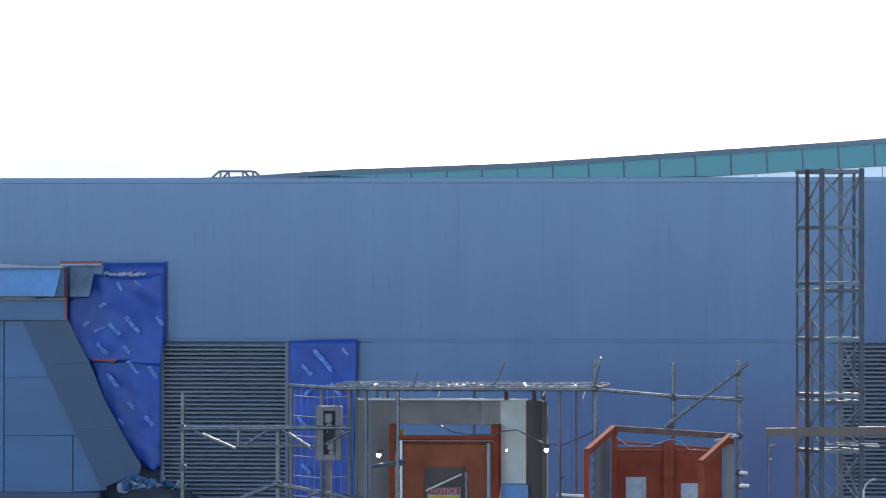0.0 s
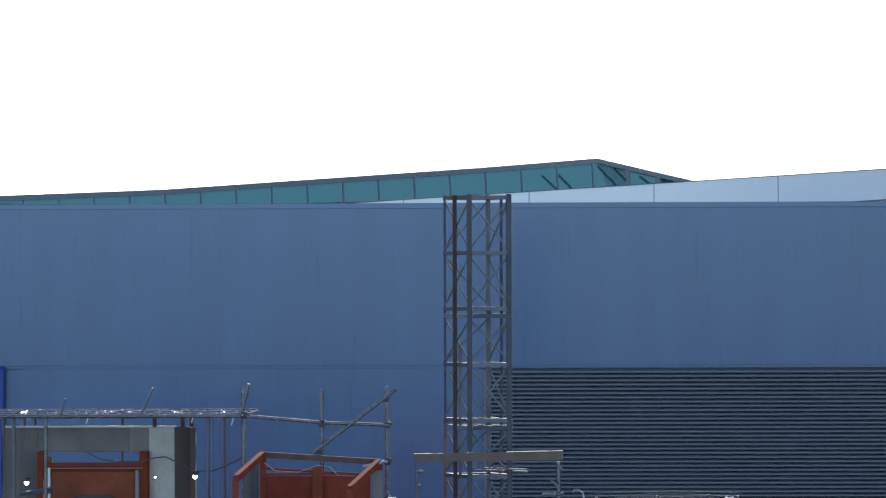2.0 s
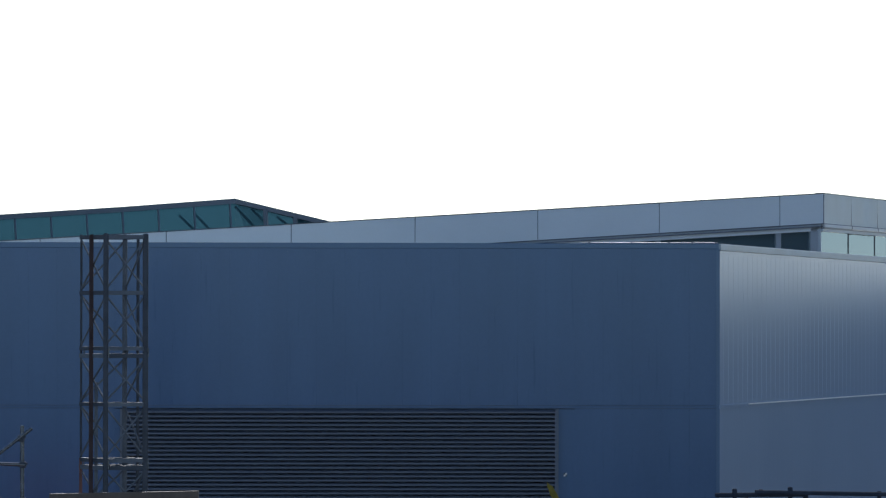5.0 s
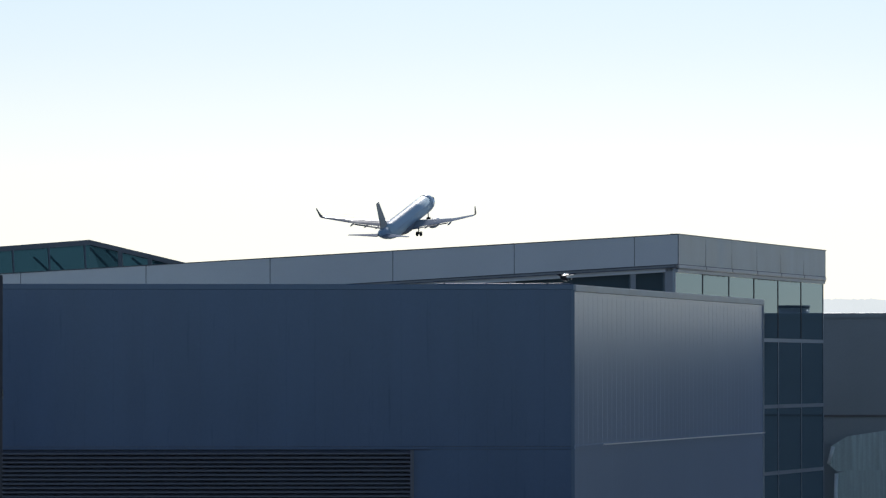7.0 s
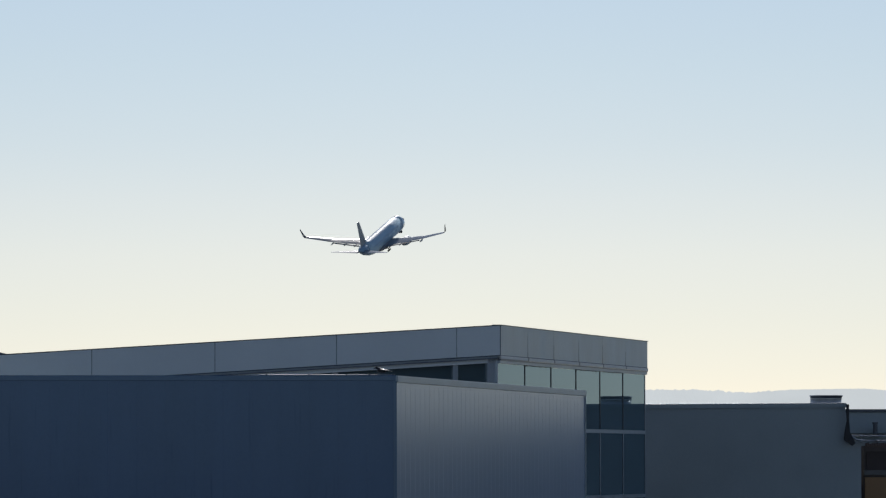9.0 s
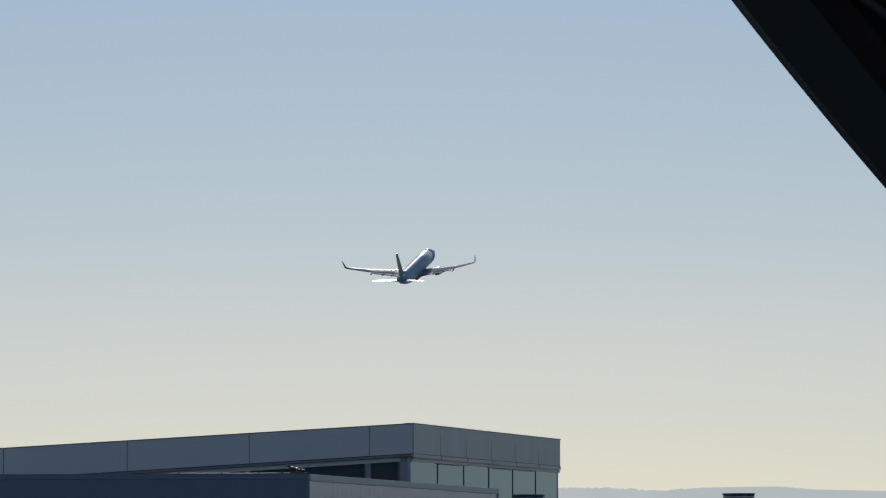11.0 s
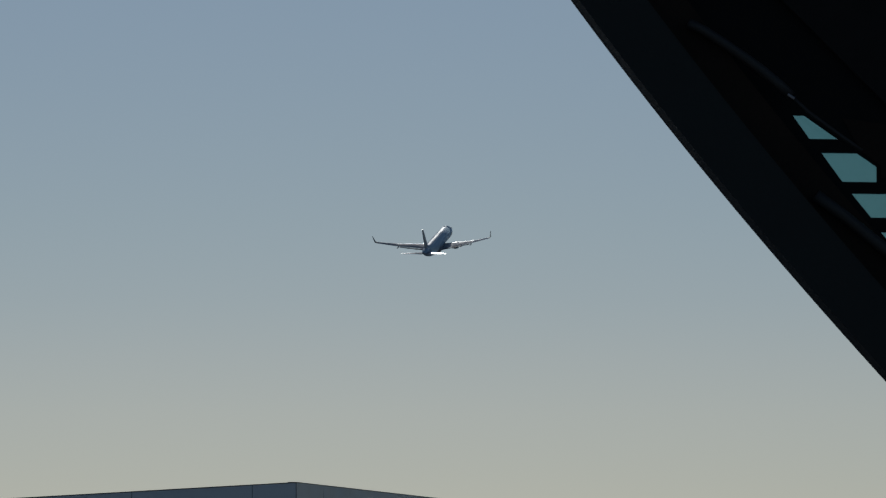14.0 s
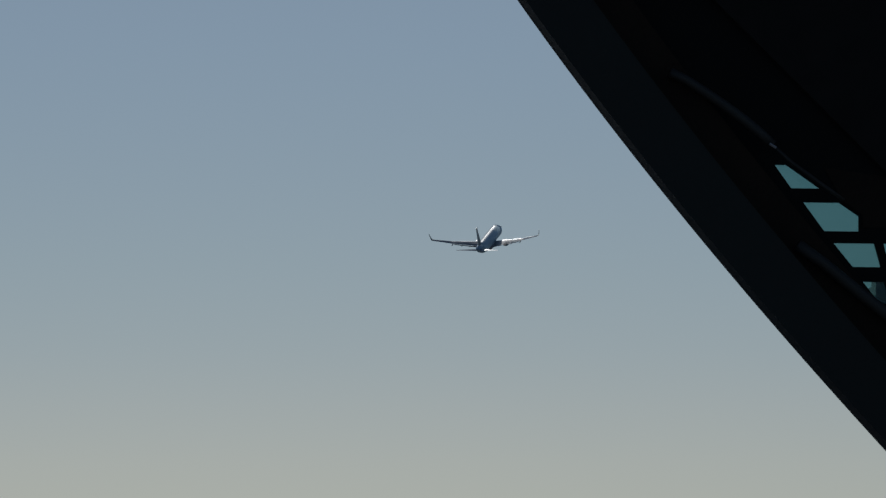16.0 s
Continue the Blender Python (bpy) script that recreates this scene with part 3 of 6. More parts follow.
inn = [GL + Vector((0.1, 0.2)), GC + Vector((-0.08, 0.2)), GR + Vector((-0.25, 0.0)), Vector((2.0, 110))]
floorprism(bm, inn, 0, 4.8)
part("core", bm, M_DARK, hall)
# sloping roof with its fascia along the front
Z0, SL = 7.13, 0.0627        # height at the corner, fall to the left
T_F = 0.565
frontM = Matrix(((ldir.x, -ldir.y, 0, GC.x), (ldir.y, ldir.x, 0, GC.y), (0, 0, 1, 0), (0, 0, 0, 1)))
rightM = Matrix(((rdir.x, -rdir.y, 0, GC.x), (rdir.y, rdir.x, 0, GC.y), (0, 0, 1, 0), (0, 0, 0, 1)))
edges = [0.0, -0.805] + [-0.805 - 2.311 * (i + 1) for i in range(8)]
for a, b in zip(edges, edges[1:]):
    bm = B()
    za, zb = Z0 + SL * a, Z0 + SL * b
    g = 0.007
    a2 = a - g if a else 0.034
    prism(bm, [(a2, za), (b + g, zb), (b + g, zb - T_F), (a2, za - T_F)], -0.06, 0.02)
    bm.transform(frontM)
    part("fascia_panel", bm, M_FASCIA, hall)
bm = B()
a, b = -0.0, -19.0
prism(bm, [(a, Z0 - 0.01), (b, Z0 + SL * b - 0.01), (b, Z0 + SL * b - T_F + 0.01), (a, Z0 - T_F + 0.01)], -0.03, 0.3)
bm.transform(frontM)
part("fascia_backing", bm, M_JOINT, hall)
bm = B()
box(bm, 0.034, 0.050, -0.058, 0.02, Z0 - T_F, Z0 - 0.01)
bm.transform(frontM)
part("corner_joint", bm, M_JOINT, hall, "dark open joint at the corner of the fascia")
bm = B()
prism(bm, [(a, Z0 - T_F - 0.0), (b, Z0 + SL * b - T_F), (b, Z0 + SL * b - T_F - 0.055), (a, Z0 - T_F - 0.055)], -0.035, 0.1)
bm.transform(frontM)
part("fascia_trim", bm, M_FRAME, hall)
for drop, high in ((0.004, 0.009), (0.056, 0.008)):
    bm = B()
    prism(bm, [(0.03, Z0 - T_F + drop * -1 + 0.004), (b, Z0 + SL * b - T_F - drop + 0.004), (b, Z0 + SL * b - T_F - drop - high), (0.03, Z0 - T_F - drop - high)], -0.064, -0.03)
    bm.transform(frontM)
    part("shadow_line", bm, M_JOINT, hall)
bm = B()
prism(bm, [(a, Z0 - T_F - 0.06), (b, Z0 + SL * b - T_F - 0.06), (b, Z0 + SL * b - T_F - 0.14), (a, Z0 - T_F - 0.14)], 0.0, 0.16)
bm.transform(frontM)
part("window_head", bm, M_FASCIA, hall)
bm = B()
prism(bm, [(a, Z0 - T_F - 0.14), (b, Z0 + SL * b - T_F - 0.14), (b, 3.5), (a, 3.5)], 0.12, 0.14)
bm.transform(frontM)
part("front_glazing", bm, M_WINDOW, hall)
for e in edges[1:]:
    bm = B()
    box(bm, e - 0.05, e + 0.05, 0.04, 0.13, 3.5, Z0 + SL * e - T_F - 0.14)
    bm.transform(frontM)
    part("mullion", bm, M_FRAME, hall)
bm = B()
box(bm, -0.2, 0.0, 0.0, 0.2, 0, Z0 - T_F - 0.06, 0.01)
bm.transform(frontM)
part("corner_column", bm, M_FRAME, hall)
bm = B()
roof = [(GL.x, GL.y + 0.1, Z0 - 18 * SL - 0.05), (GC.x, GC.y + 0.1, Z0 - 0.05), (GR.x - 0.1, GR.y, Z0 - 0.03), (GR.x - 16, GR.y + 2, Z0 - 16 * SL)]
quad(bm, roof)
quad(bm, [(x, y, z - 0.25) for x, y, z in roof])
part("roof", bm, M_ROOF, hall)
RLEN = (GR - GC).length
PW = RLEN / 6


def right_face(name, bm, material, label=""):
    bm.transform(rightM)
    return part(name, bm, material, hall, label)


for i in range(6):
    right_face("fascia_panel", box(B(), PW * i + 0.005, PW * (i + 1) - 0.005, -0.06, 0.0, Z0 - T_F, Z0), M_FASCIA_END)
for i in range(1, 6):
    # run marks that widen towards the foot of each joint
    bm = B()
    top = Z0 - T_F + 0.36 + 0.08 * math.sin(i * 2.3)
    prism(bm, [(PW * i - 0.004, top), (PW * i + 0.004, top), (PW * i + 0.016, Z0 - T_F + 0.12), (PW * i + 0.030, Z0 - T_F), (PW * i - 0.030, Z0 - T_F), (PW * i - 0.016, Z0 - T_F + 0.12)], -0.063, -0.058)
    right_face("joint_stain", bm, M_GREYPAINT, "dark run mark at a panel joint")
right_face("coping", box(B(), 0.0, RLEN + 0.02, -0.075, 0.1, Z0 - 0.008, Z0 + 0.008), M_GREYPAINT, "thin dark metal coping")
bm = B()
prism(bm, [(0.05, Z0 - 0.01), (-19.0, Z0 - 19.0 * SL - 0.01), (-19.0, Z0 - 19.0 * SL + 0.006), (0.05, Z0 + 0.006)], -0.072, 0.1)
bm.transform(frontM)
part("coping", bm, M_GREYPAINT, hall, "thin dark metal coping")
right_face("fascia_backing", box(B(), 0, RLEN, -0.03, 0.2, Z0 - T_F + 0.01, Z0 - 0.01), M_JOINT)
# pale flashing in lengths, with a shadow gap above and a dark head below; the joint stains run on over it
zf = Z0 - T_F
right_face("shadow_gap", box(B(), 0, RLEN, -0.058, 0.03, zf - 0.013, zf + 0.004), M_JOINT)
# flashing kept flat; the sky it would catch is put into white
for i in range(6):
    right_face("drip_flashing", box(B(), PW * i + 0.004, PW * (i + 1) - 0.004, -0.075, -0.02, zf - 0.072, zf - 0.012, 0.004), M_WHITE, "pale drip flashing")
    right_face("flashing_lip", box(B(), PW * i + 0.004, PW * (i + 1) - 0.004, -0.07, -0.02, zf - 0.098, zf - 0.077), M_GREYPAINT)
for i in range(1, 6):
    right_face("joint_stain", box(B(), PW * i - 0.02, PW * i + 0.035, -0.079, -0.06, zf - 0.072, zf - 0.012), M_GREYPAINT, "dark run mark at a panel joint")
right_face("window_head", box(B(), 0, RLEN + 0.01, -0.05, 0.05, zf - 0.150, zf - 0.100), M_FRAME)
rows_z = [zf - 0.125, 5.18, 3.83, 2.47, 1.11, 0.0]
for k, (za, zb) in enumerate(zip(rows_z, rows_z[1:])):
    for i in range(6):
        right_face("window_pane", box(B(), PW * i + 0.03, PW * (i + 1) - 0.03, 0.002, 0.012, zb + 0.03, za - 0.03), M_WINDOW)
        right_face("gasket", box(box(B(), PW * i + 0.012, PW * i + 0.032, -0.004, 0.02, zb + 0.03, za - 0.03), PW * (i + 1) - 0.032, PW * (i + 1) - 0.012, -0.004, 0.02, zb + 0.03, za - 0.03), M_BLACK)
    right_face("transom", box(B(), 0, RLEN, -0.012, 0.06, zb - 0.035, zb + 0.04), M_FRAME)
for i in range(7):
    right_face("mullion", box(B(), PW * i - 0.026, PW * i + 0.026, -0.012, 0.058, 0, 5.16), M_FRAME)
    # top row black: the overhang's shade is put into the mullion colour
    right_face("mullion", box(B(), PW * i - 0.024, PW * i + 0.024, -0.007, 0.058, 5.2, zf - 0.1), M_BLACK if 0 < i < 6 else M_FRAME)
for i, n in ((1, 9), (3, 13), (4, 11)):
    # ragged black fringe standing in for the jagged shadow under the window head
    bm = B()
    for k in range(n):
        x = PW * i + 0.1 + (PW - 0.2) * k / n
        box(bm, x, x + 0.6 * PW / n, -0.008, 0.0, zf - 0.150 - 0.014 - 0.009 * math.sin(k * 2.7 + i), zf - 0.150)
    right_face("sealant_remains", bm, M_BLACK)

# ---------------------------------------------------------------- teal skylight
sky_light = thing("glazed_skylight", (-6, 112, 0), "teal glass ridge skylight with dark metal bars", "skylight", kind="structure")
TA = Vector((-1.08, 108, 7.31))
TR = Vector((1.45, 109.6, 6.74))
dep = Vector((0.0, -0.25, -1.5))
def ridge(x):
    return Vector((x, 108, np.interp(x, [-24, -15.72, -14.43, -10.34, -3.56, -1.08], [6.1, 6.43, 6.54, 6.68, 7.12, 7.31])))
bars = [-5.72 + 0.758 * k for k in range(-16, 7)] + [-1.08]
for a, b in zip(bars, bars[1:]):
    bm = B()
    quad(bm, [ridge(a), ridge(b), ridge(b) + dep, ridge(a) + dep])
    bmesh.ops.solidify(bm, geom=bm.faces, thickness=0.012)
    part("pane", bm, M_TEAL, sky_light)
for x in bars[:-1]:
    bm = B()
    bar(bm, ridge(x) + Vector((-0.03, -0.03, 0)), ridge(x) + dep + Vector((0.06, -0.03, 0)), 0.03, 0.05)
    part("glazing_bar", bm, M_TEALFRAME, sky_light)
bm = B()
line = [ridge(x) for x in bars]
prism(bm, [(p.x, p.z - 0.085) for p in line] + [(p.x, p.z + 0.025) for p in line[::-1]], 107.93, 108.06)
part("ridge_cap", bm, M_TEALFRAME, sky_light)
hip = [TA.lerp(TR, k / 4) for k in range(5)]
for a, b in zip(hip, hip[1:]):
    bm = B()
    quad(bm, [a, b, b + Vector((-0.1, 0, -1.5)), a + Vector((0, -0.2, -1.5))])
    bmesh.ops.solidify(bm, geom=bm.faces, thickness=0.012)
    part("pane", bm, M_TEAL, sky_light)
    bm = B()
    bar(bm, b + Vector((0, -0.03, 0)), b + Vector((0.06, -0.05, -1.3)), 0.05, 0.09)
    part("glazing_bar", bm, M_TEALFRAME, sky_light)
bm = B()
bar(bm, TA - Vector((0.03, 0, 0.03)), TR + (TR - TA) * 0.1 - Vector((0, 0, 0.03)), 0.12, 0.10)
part("ridge_cap", bm, M_TEALFRAME, sky_light)
for x0, z0, x1, z1 in ((-2.3, 7.0, -1.55, 6.3), (-1.95, 7.02, -1.3, 6.35), (-1.1, 7.2, -0.35, 6.4), (-0.75, 7.15, -0.05, 6.45), (-0.2, 6.98, 0.5, 6.45), (0.3, 6.9, 0.9, 6.45)):
    bm = B()
    bar(bm, (x0, 109.4, z0), (x1, 109.4, z1), 0.05, 0.05)
    part("roof_strut", bm, M_STRUT, sky_light)
for z in (6.62, 6.36):
    bm = B()
    bar(bm, (-9.0, 109.8, z - 0.25), (1.2, 109.8, z), 0.05, 0.05)
    part("purlin", bm, M_TEALFRAME, sky_light)
bm = B()
floorprism(bm, [(-24, 107.9), (1.0, 107.9), (2.0, 113), (-24, 113)], 0, 5.9)
part("skylight_base", bm, M_GREYWALL, sky_light)

# ---------------------------------------------------------------- grey building to the right
grey = thing("annex_building", (18, 118, 0), "plain dark grey rendered flat-roofed annex building", "building", kind="structure")
YA = 114.5
XA = 20.06
bm = B()
prism(bm, [(13.6, 0), (XA - 0.03, 0), (XA - 0.03, 5.78), (13.6, 5.745)], YA, 132)
part("wall", bm, M_GREYWALL, grey)
bm = B()
prism(bm, [(13.58, 5.745), (XA, 5.78), (XA, 5.865), (13.58, 5.83)], YA - 0.04, YA + 0.4)
part("parapet_cap", bm, M_GREYWALL, grey)
bm = B()
tube(bm, (13.58, YA - 0.03, 5.838), (XA - 0.02, YA - 0.03, 5.873), 0.012, 10)
part("cap_flashing", bm, M_GALV, grey, "thin bright metal flashing")
bm = B()
box(bm, 13.6, XA - 0.02, YA - 0.03, YA, 3.51, 3.56)
part("string_course", bm, M_PLATE, grey)
bm = B()
box(bm, XA - 0.03, 20.39, YA, YA + 0.4, 0, 4.96)
part("low_wall_return", bm, M_GREYWALL, grey)
vent = thing("roof_exhaust_vent", (19.74, 115.4, 5.7), "round galvanised roof exhaust vent", "roof vent")
bm = B()
tube(bm, (19.74, 115.4, 5.7), (19.74, 115.4, 5.99), 0.352, 36)
part("drum", bm, M_VENT, vent, "", True)
for z0, z1, r0, r1 in ((5.975, 5.995, 0.366, 0.366), (5.995, 6.04, 0.356, 0.368), (6.04, 6.065, 0.378, 0.36)):
    bm = B()
    tube(bm, (19.74, 115.4, z0), (19.74, 115.4, z1), r0, 36, r1)
    part("lid", bm, M_GREYPAINT if z1 > 6.01 else M_VENT, vent)
for z in (6.058,):
    bm = B()
    sweep(bm, [(19.74 + 0.378 * math.cos(a), 115.4 + 0.378 * math.sin(a), z) for a in (math.tau * k / 36 for k in range(37))], 0.010, 6)
    part("rim", bm, M_GALV, vent, "bright rolled metal rim")
for k in range(7):
    a = math.tau * (k + 0.35) / 7
    bm = B()
    tube(bm, (19.74 + 0.355 * math.cos(a), 115.4 + 0.355 * math.sin(a), 5.72), (19.74 + 0.355 * math.cos(a), 115.4 + 0.355 * math.sin(a), 5.985), 0.005, 6)
    part("seam", bm, M_VENT, vent)

low = thing("lower_building", (24, 120, 0), "lower grey building with a ragged unfinished roof edge", "building", kind="structure")
YL = 118.5
bm = B()
box(bm, XA + 0.3, 40, YL, 136, 0, 5.73)
part("wall", bm, M_GREYWALL, low)
bm = B()
box(bm, XA + 0.3, 40, YL - 0.05, YL + 0.4, 5.71, 5.78, 0.01)
part("parapet_cap", bm, M_GREYPAINT, low)
bm = B()
box(bm, XA + 0.3, 40, YL - 0.3, YL - 0.01, 5.21, 5.33)
part("ledge", bm, M_GREYWALL, low)
bm = B()
tube(bm, (21.35, 118, 5.19), (21.35, 118, 5.43), 0.055, 12)
tube(bm, (21.35, 118, 5.43), (21.35, 118, 5.47), 0.075, 12)
part("roof_pipe", bm, M_GREYPAINT, low)
bm = B()
box(bm, 20.52, 23.2, 114.9, YL - 0.31, 0, 4.91)
part("front_wall", bm, M_BRICKISH, low, "brown boarded front wall")
bm = B()
box(bm, 23.2, 40, 114.9, YL - 0.31, 0, 4.91)
part("front_wall", bm, M_GREYWALL, low)
bm = B()
box(bm, 20.58, 24, 114.86, 114.9, 4.36, 4.78)
part("dark_opening", bm, M_BROWNPOST, low)
bm = B()
box(bm, 20.51, 40, 114.8, 114.9, 4.24, 4.35)
part("sill_band", bm, M_PLATE, low)
bm = B()
box(bm, 20.54, 23.2, 114.86, 114.9, 0, 4.19)
part("timber_board", bm, M_OCHRE, low, "ochre timber boarding")
# torn roof edge: curled flashing and gutter
edge_thing = thing("torn_roof_flashing", (20.19, 114.4, 5.09), "torn dark flashing and loose bright gutter at the roof edge", "roof flashing")
bm = B()
prism(bm, [(20.03, 5.85), (20.08, 5.85), (20.08, 5.54), (20.1, 5.22), (20.23, 4.97), (20.16, 4.91), (19.97, 5.04), (20, 5.28), (20.04, 5.48)], 114.3, 114.42)
part("flashing", bm, M_BLACK, edge_thing)
for pts, rr in ((( (20.14, 114.4, 5.14), (20.32, 114.4, 5.13), (20.65, 114.4, 5.13), (21.36, 114.4, 5.12)), 0.02), (((20.14, 114.4, 5.13), (20.27, 114.4, 5.04), (20.65, 114.4, 5.01), (21.36, 114.4, 5.02)), 0.022), (((21.26, 114.3, 5.11), (21.39, 114.3, 4.99)), 0.025)):
    bm = B()
    sweep(bm, pts, rr, 8)
    part("gutter_strip", bm, M_GALV, edge_thing)
bm = B()
for k in range(34):
    x0 = 20.45 + 0.05 * k
    z0 = 4.96 + 0.03 * noise.noise((k * 0.7, 0, 0))
    quad(bm, [(x0, 114.35, z0), (x0 + 0.045, 114.33 + 0.02 * random.random(), z0 + 0.02), (x0 + 0.05, 114.36, z0 - 0.07 - 0.05 * random.random()), (x0, 114.34, z0 - 0.06 - 0.05 * random.random())])
bmesh.ops.solidify(bm, geom=bm.faces, thickness=0.004)
part("crinkled_sheet", bm, M_BRICKISH, edge_thing, "crumpled dark roofing felt")
bm = B()
for k in range(90):
    x = random.uniform(20.3, 22.4)
    z = random.choice((5.13, 5.04, 5.0)) + random.uniform(-0.02, 0.02)
    m = Matrix.Translation((x, 114.36, z)) @ pose(0, 0, 0, random.uniform(-60, 60), random.uniform(-30, 30), random.uniform(-40, 40)) @ Matrix.Diagonal((random.uniform(0.02, 0.13), random.uniform(0.01, 0.05), 0.004, 1))
    bmesh.ops.create_cube(bm, size=1.0, matrix=m)
part("metal_scraps", bm, M_GALV, edge_thing, "bent bright scraps of gutter metal")["kind"] = "stuff"
# clear sheeting hung in front of the annex
sheet = thing("plastic_curtain", (15.91, 114, 1.68), "hanging clear plastic sheeting with folds", "plastic sheeting")
for k, pts in enumerate(([(15.54, 2.85), (15.93, 3.08), (16.8, 3.21), (17.72, 3.24), (17.72, 2.32), (15.67, 2.29), (15.49, 2.45)], [(15.63, 2.24), (15.91, 2.31), (17.71, 2.31), (17.7, -0.33), (15.57, -0.32)])):
    bm = B()
    a = [bm.verts.new((x, 114.1 - 0.1 * k, z)) for x, z in pts]
    bm.faces.new(a)
    for q in range(1, 24):
        xx = pts[0][0] - 0.1 + 2.4 * q / 24
        bmesh.ops.bisect_plane(bm, geom=bm.verts[:] + bm.edges[:] + bm.faces[:], plane_co=(xx, 0, 0), plane_no=(1, 0, 0))
    for v in bm.verts:
        v.co.y += 0.03 * noise.noise((v.co.x * 3, 0.3 * v.co.z, k))
    part("sheet", bm, M_PLASTIC, sheet, smooth=True)
    bm = B()
    sweep(bm, [(pts[-1][0], 114.05 - 0.1 * k, pts[-1][1]), (pts[0][0] + (0.02 if k else 0.05), 114.05 - 0.1 * k, pts[0][1])], 0.045, 8)
    part("edge_fold", bm, M_FOLD, sheet, smooth=True)

# ---------------------------------------------------------------- dark near building
near = thing("raked_roof_building", (14, 61, 0), "dark building with a raked curved roof edge and teal windows", "building", kind="structure")
curve = np.polyfit([14.1, 12.2, 11.16, 10.17, 9.27, 8.41, 7.72, 7.06, 5.65, 3.4, 0.6], [8.2, 9.53, 10.3, 11.1, 11.85, 12.62, 13.25, 13.86, 15.2, 17.5, 20.5], 3)
edge = [(float(np.polyval(curve, z)), float(z)) for z in np.linspace(14.1, 0.6, 61)]
band = 1.0
bm = B()
off = [(x + 0.60, z + 0.32) for x, z in edge]
prism(bm, edge + off[::-1], 59.6, 60.0)
part("roof_edge", bm, M_NEAR, near, "dark curved raking roof edge")
# added strip: stands in for the bright rim along the roof edge
bm = B()
sweep(bm, [(x - 0.002, 59.97, z - 0.002) for x, z in edge], 0.006, 6)
part("drip_trim", bm, M_GALV, near, "thin metal strip for the bright rim of the roof edge")
off2 = [(x + 1.02, z + 0.50) for x, z in edge]
bm = B()
prism(bm, [(x - 0.02, z - 0.01) for x, z in off] + off2[::-1], 59.85, 60.15)
part("reveal", bm, M_BROWN, near, "dark brown reveal band")
# dark wall with its window openings: bars between them


def near_bar(pts, y0=60.0, y1=60.05, material=M_NEARWALL, name="wall_piece"):
    bm = B()
    prism(bm, pts, y0, y1)
    part(name, bm, material, near)


def edge2(z):
    return float(np.interp(z, [p[1] for p in off2][::-1], [p[0] for p in off2][::-1]))


XR = 26.0
wins = [[(12.37, 10.65), (12.52, 10.65), (12.93, 10.37), (12.58, 10.36)],
        [(12.72, 10.20), (13.17, 10.20), (13.41, 10.04), (13.41, 9.85), (12.98, 9.85)],
        [(13.09, 9.71), (13.60, 9.71), (13.68, 9.42), (13.33, 9.42)],
        [(13.71, 9.71), (14.25, 9.71), (14.25, 9.42), (13.78, 9.42)],
        [(13.45, 9.245), (13.72, 9.245), (13.80, 8.98), (13.66, 8.98)],
        [(13.82, 9.245), (14.3, 9.245), (14.3, 8.98), (13.88, 8.98)]]
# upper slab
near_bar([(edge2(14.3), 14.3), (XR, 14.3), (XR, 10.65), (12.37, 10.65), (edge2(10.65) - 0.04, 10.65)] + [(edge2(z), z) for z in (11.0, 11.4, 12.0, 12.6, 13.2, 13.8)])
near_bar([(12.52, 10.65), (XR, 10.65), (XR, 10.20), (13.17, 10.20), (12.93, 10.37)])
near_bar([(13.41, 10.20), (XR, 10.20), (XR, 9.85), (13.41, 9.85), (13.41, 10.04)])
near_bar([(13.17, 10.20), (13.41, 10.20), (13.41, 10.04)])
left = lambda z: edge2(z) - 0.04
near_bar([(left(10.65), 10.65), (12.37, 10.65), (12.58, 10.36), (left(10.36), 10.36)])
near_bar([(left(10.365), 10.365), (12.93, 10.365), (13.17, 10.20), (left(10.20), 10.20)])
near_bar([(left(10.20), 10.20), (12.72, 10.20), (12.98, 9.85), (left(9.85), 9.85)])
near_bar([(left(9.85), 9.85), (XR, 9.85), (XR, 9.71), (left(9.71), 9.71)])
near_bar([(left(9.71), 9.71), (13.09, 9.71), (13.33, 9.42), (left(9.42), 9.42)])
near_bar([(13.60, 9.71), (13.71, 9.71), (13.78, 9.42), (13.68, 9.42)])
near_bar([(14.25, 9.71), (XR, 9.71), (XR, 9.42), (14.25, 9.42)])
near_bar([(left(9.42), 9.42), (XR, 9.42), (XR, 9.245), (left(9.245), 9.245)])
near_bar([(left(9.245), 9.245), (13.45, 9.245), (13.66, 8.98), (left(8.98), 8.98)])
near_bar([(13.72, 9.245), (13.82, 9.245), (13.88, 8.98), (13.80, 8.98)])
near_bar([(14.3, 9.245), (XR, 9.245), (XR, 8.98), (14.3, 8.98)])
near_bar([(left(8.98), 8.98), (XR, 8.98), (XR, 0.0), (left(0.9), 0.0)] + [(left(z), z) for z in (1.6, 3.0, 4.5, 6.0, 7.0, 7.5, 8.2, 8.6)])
for w in wins:
    bm = B()
    prism(bm, w, 60.03, 60.04)
    part("window_pane", bm, M_NEARGLASS, near)
def tie_rod(pts, r, label):
    bm = B()
    sweep(bm, [(x, 59.75, z) for x, z in pts], r, 10)
    part("tie_rod", bm, M_PIPE, near, label, True)


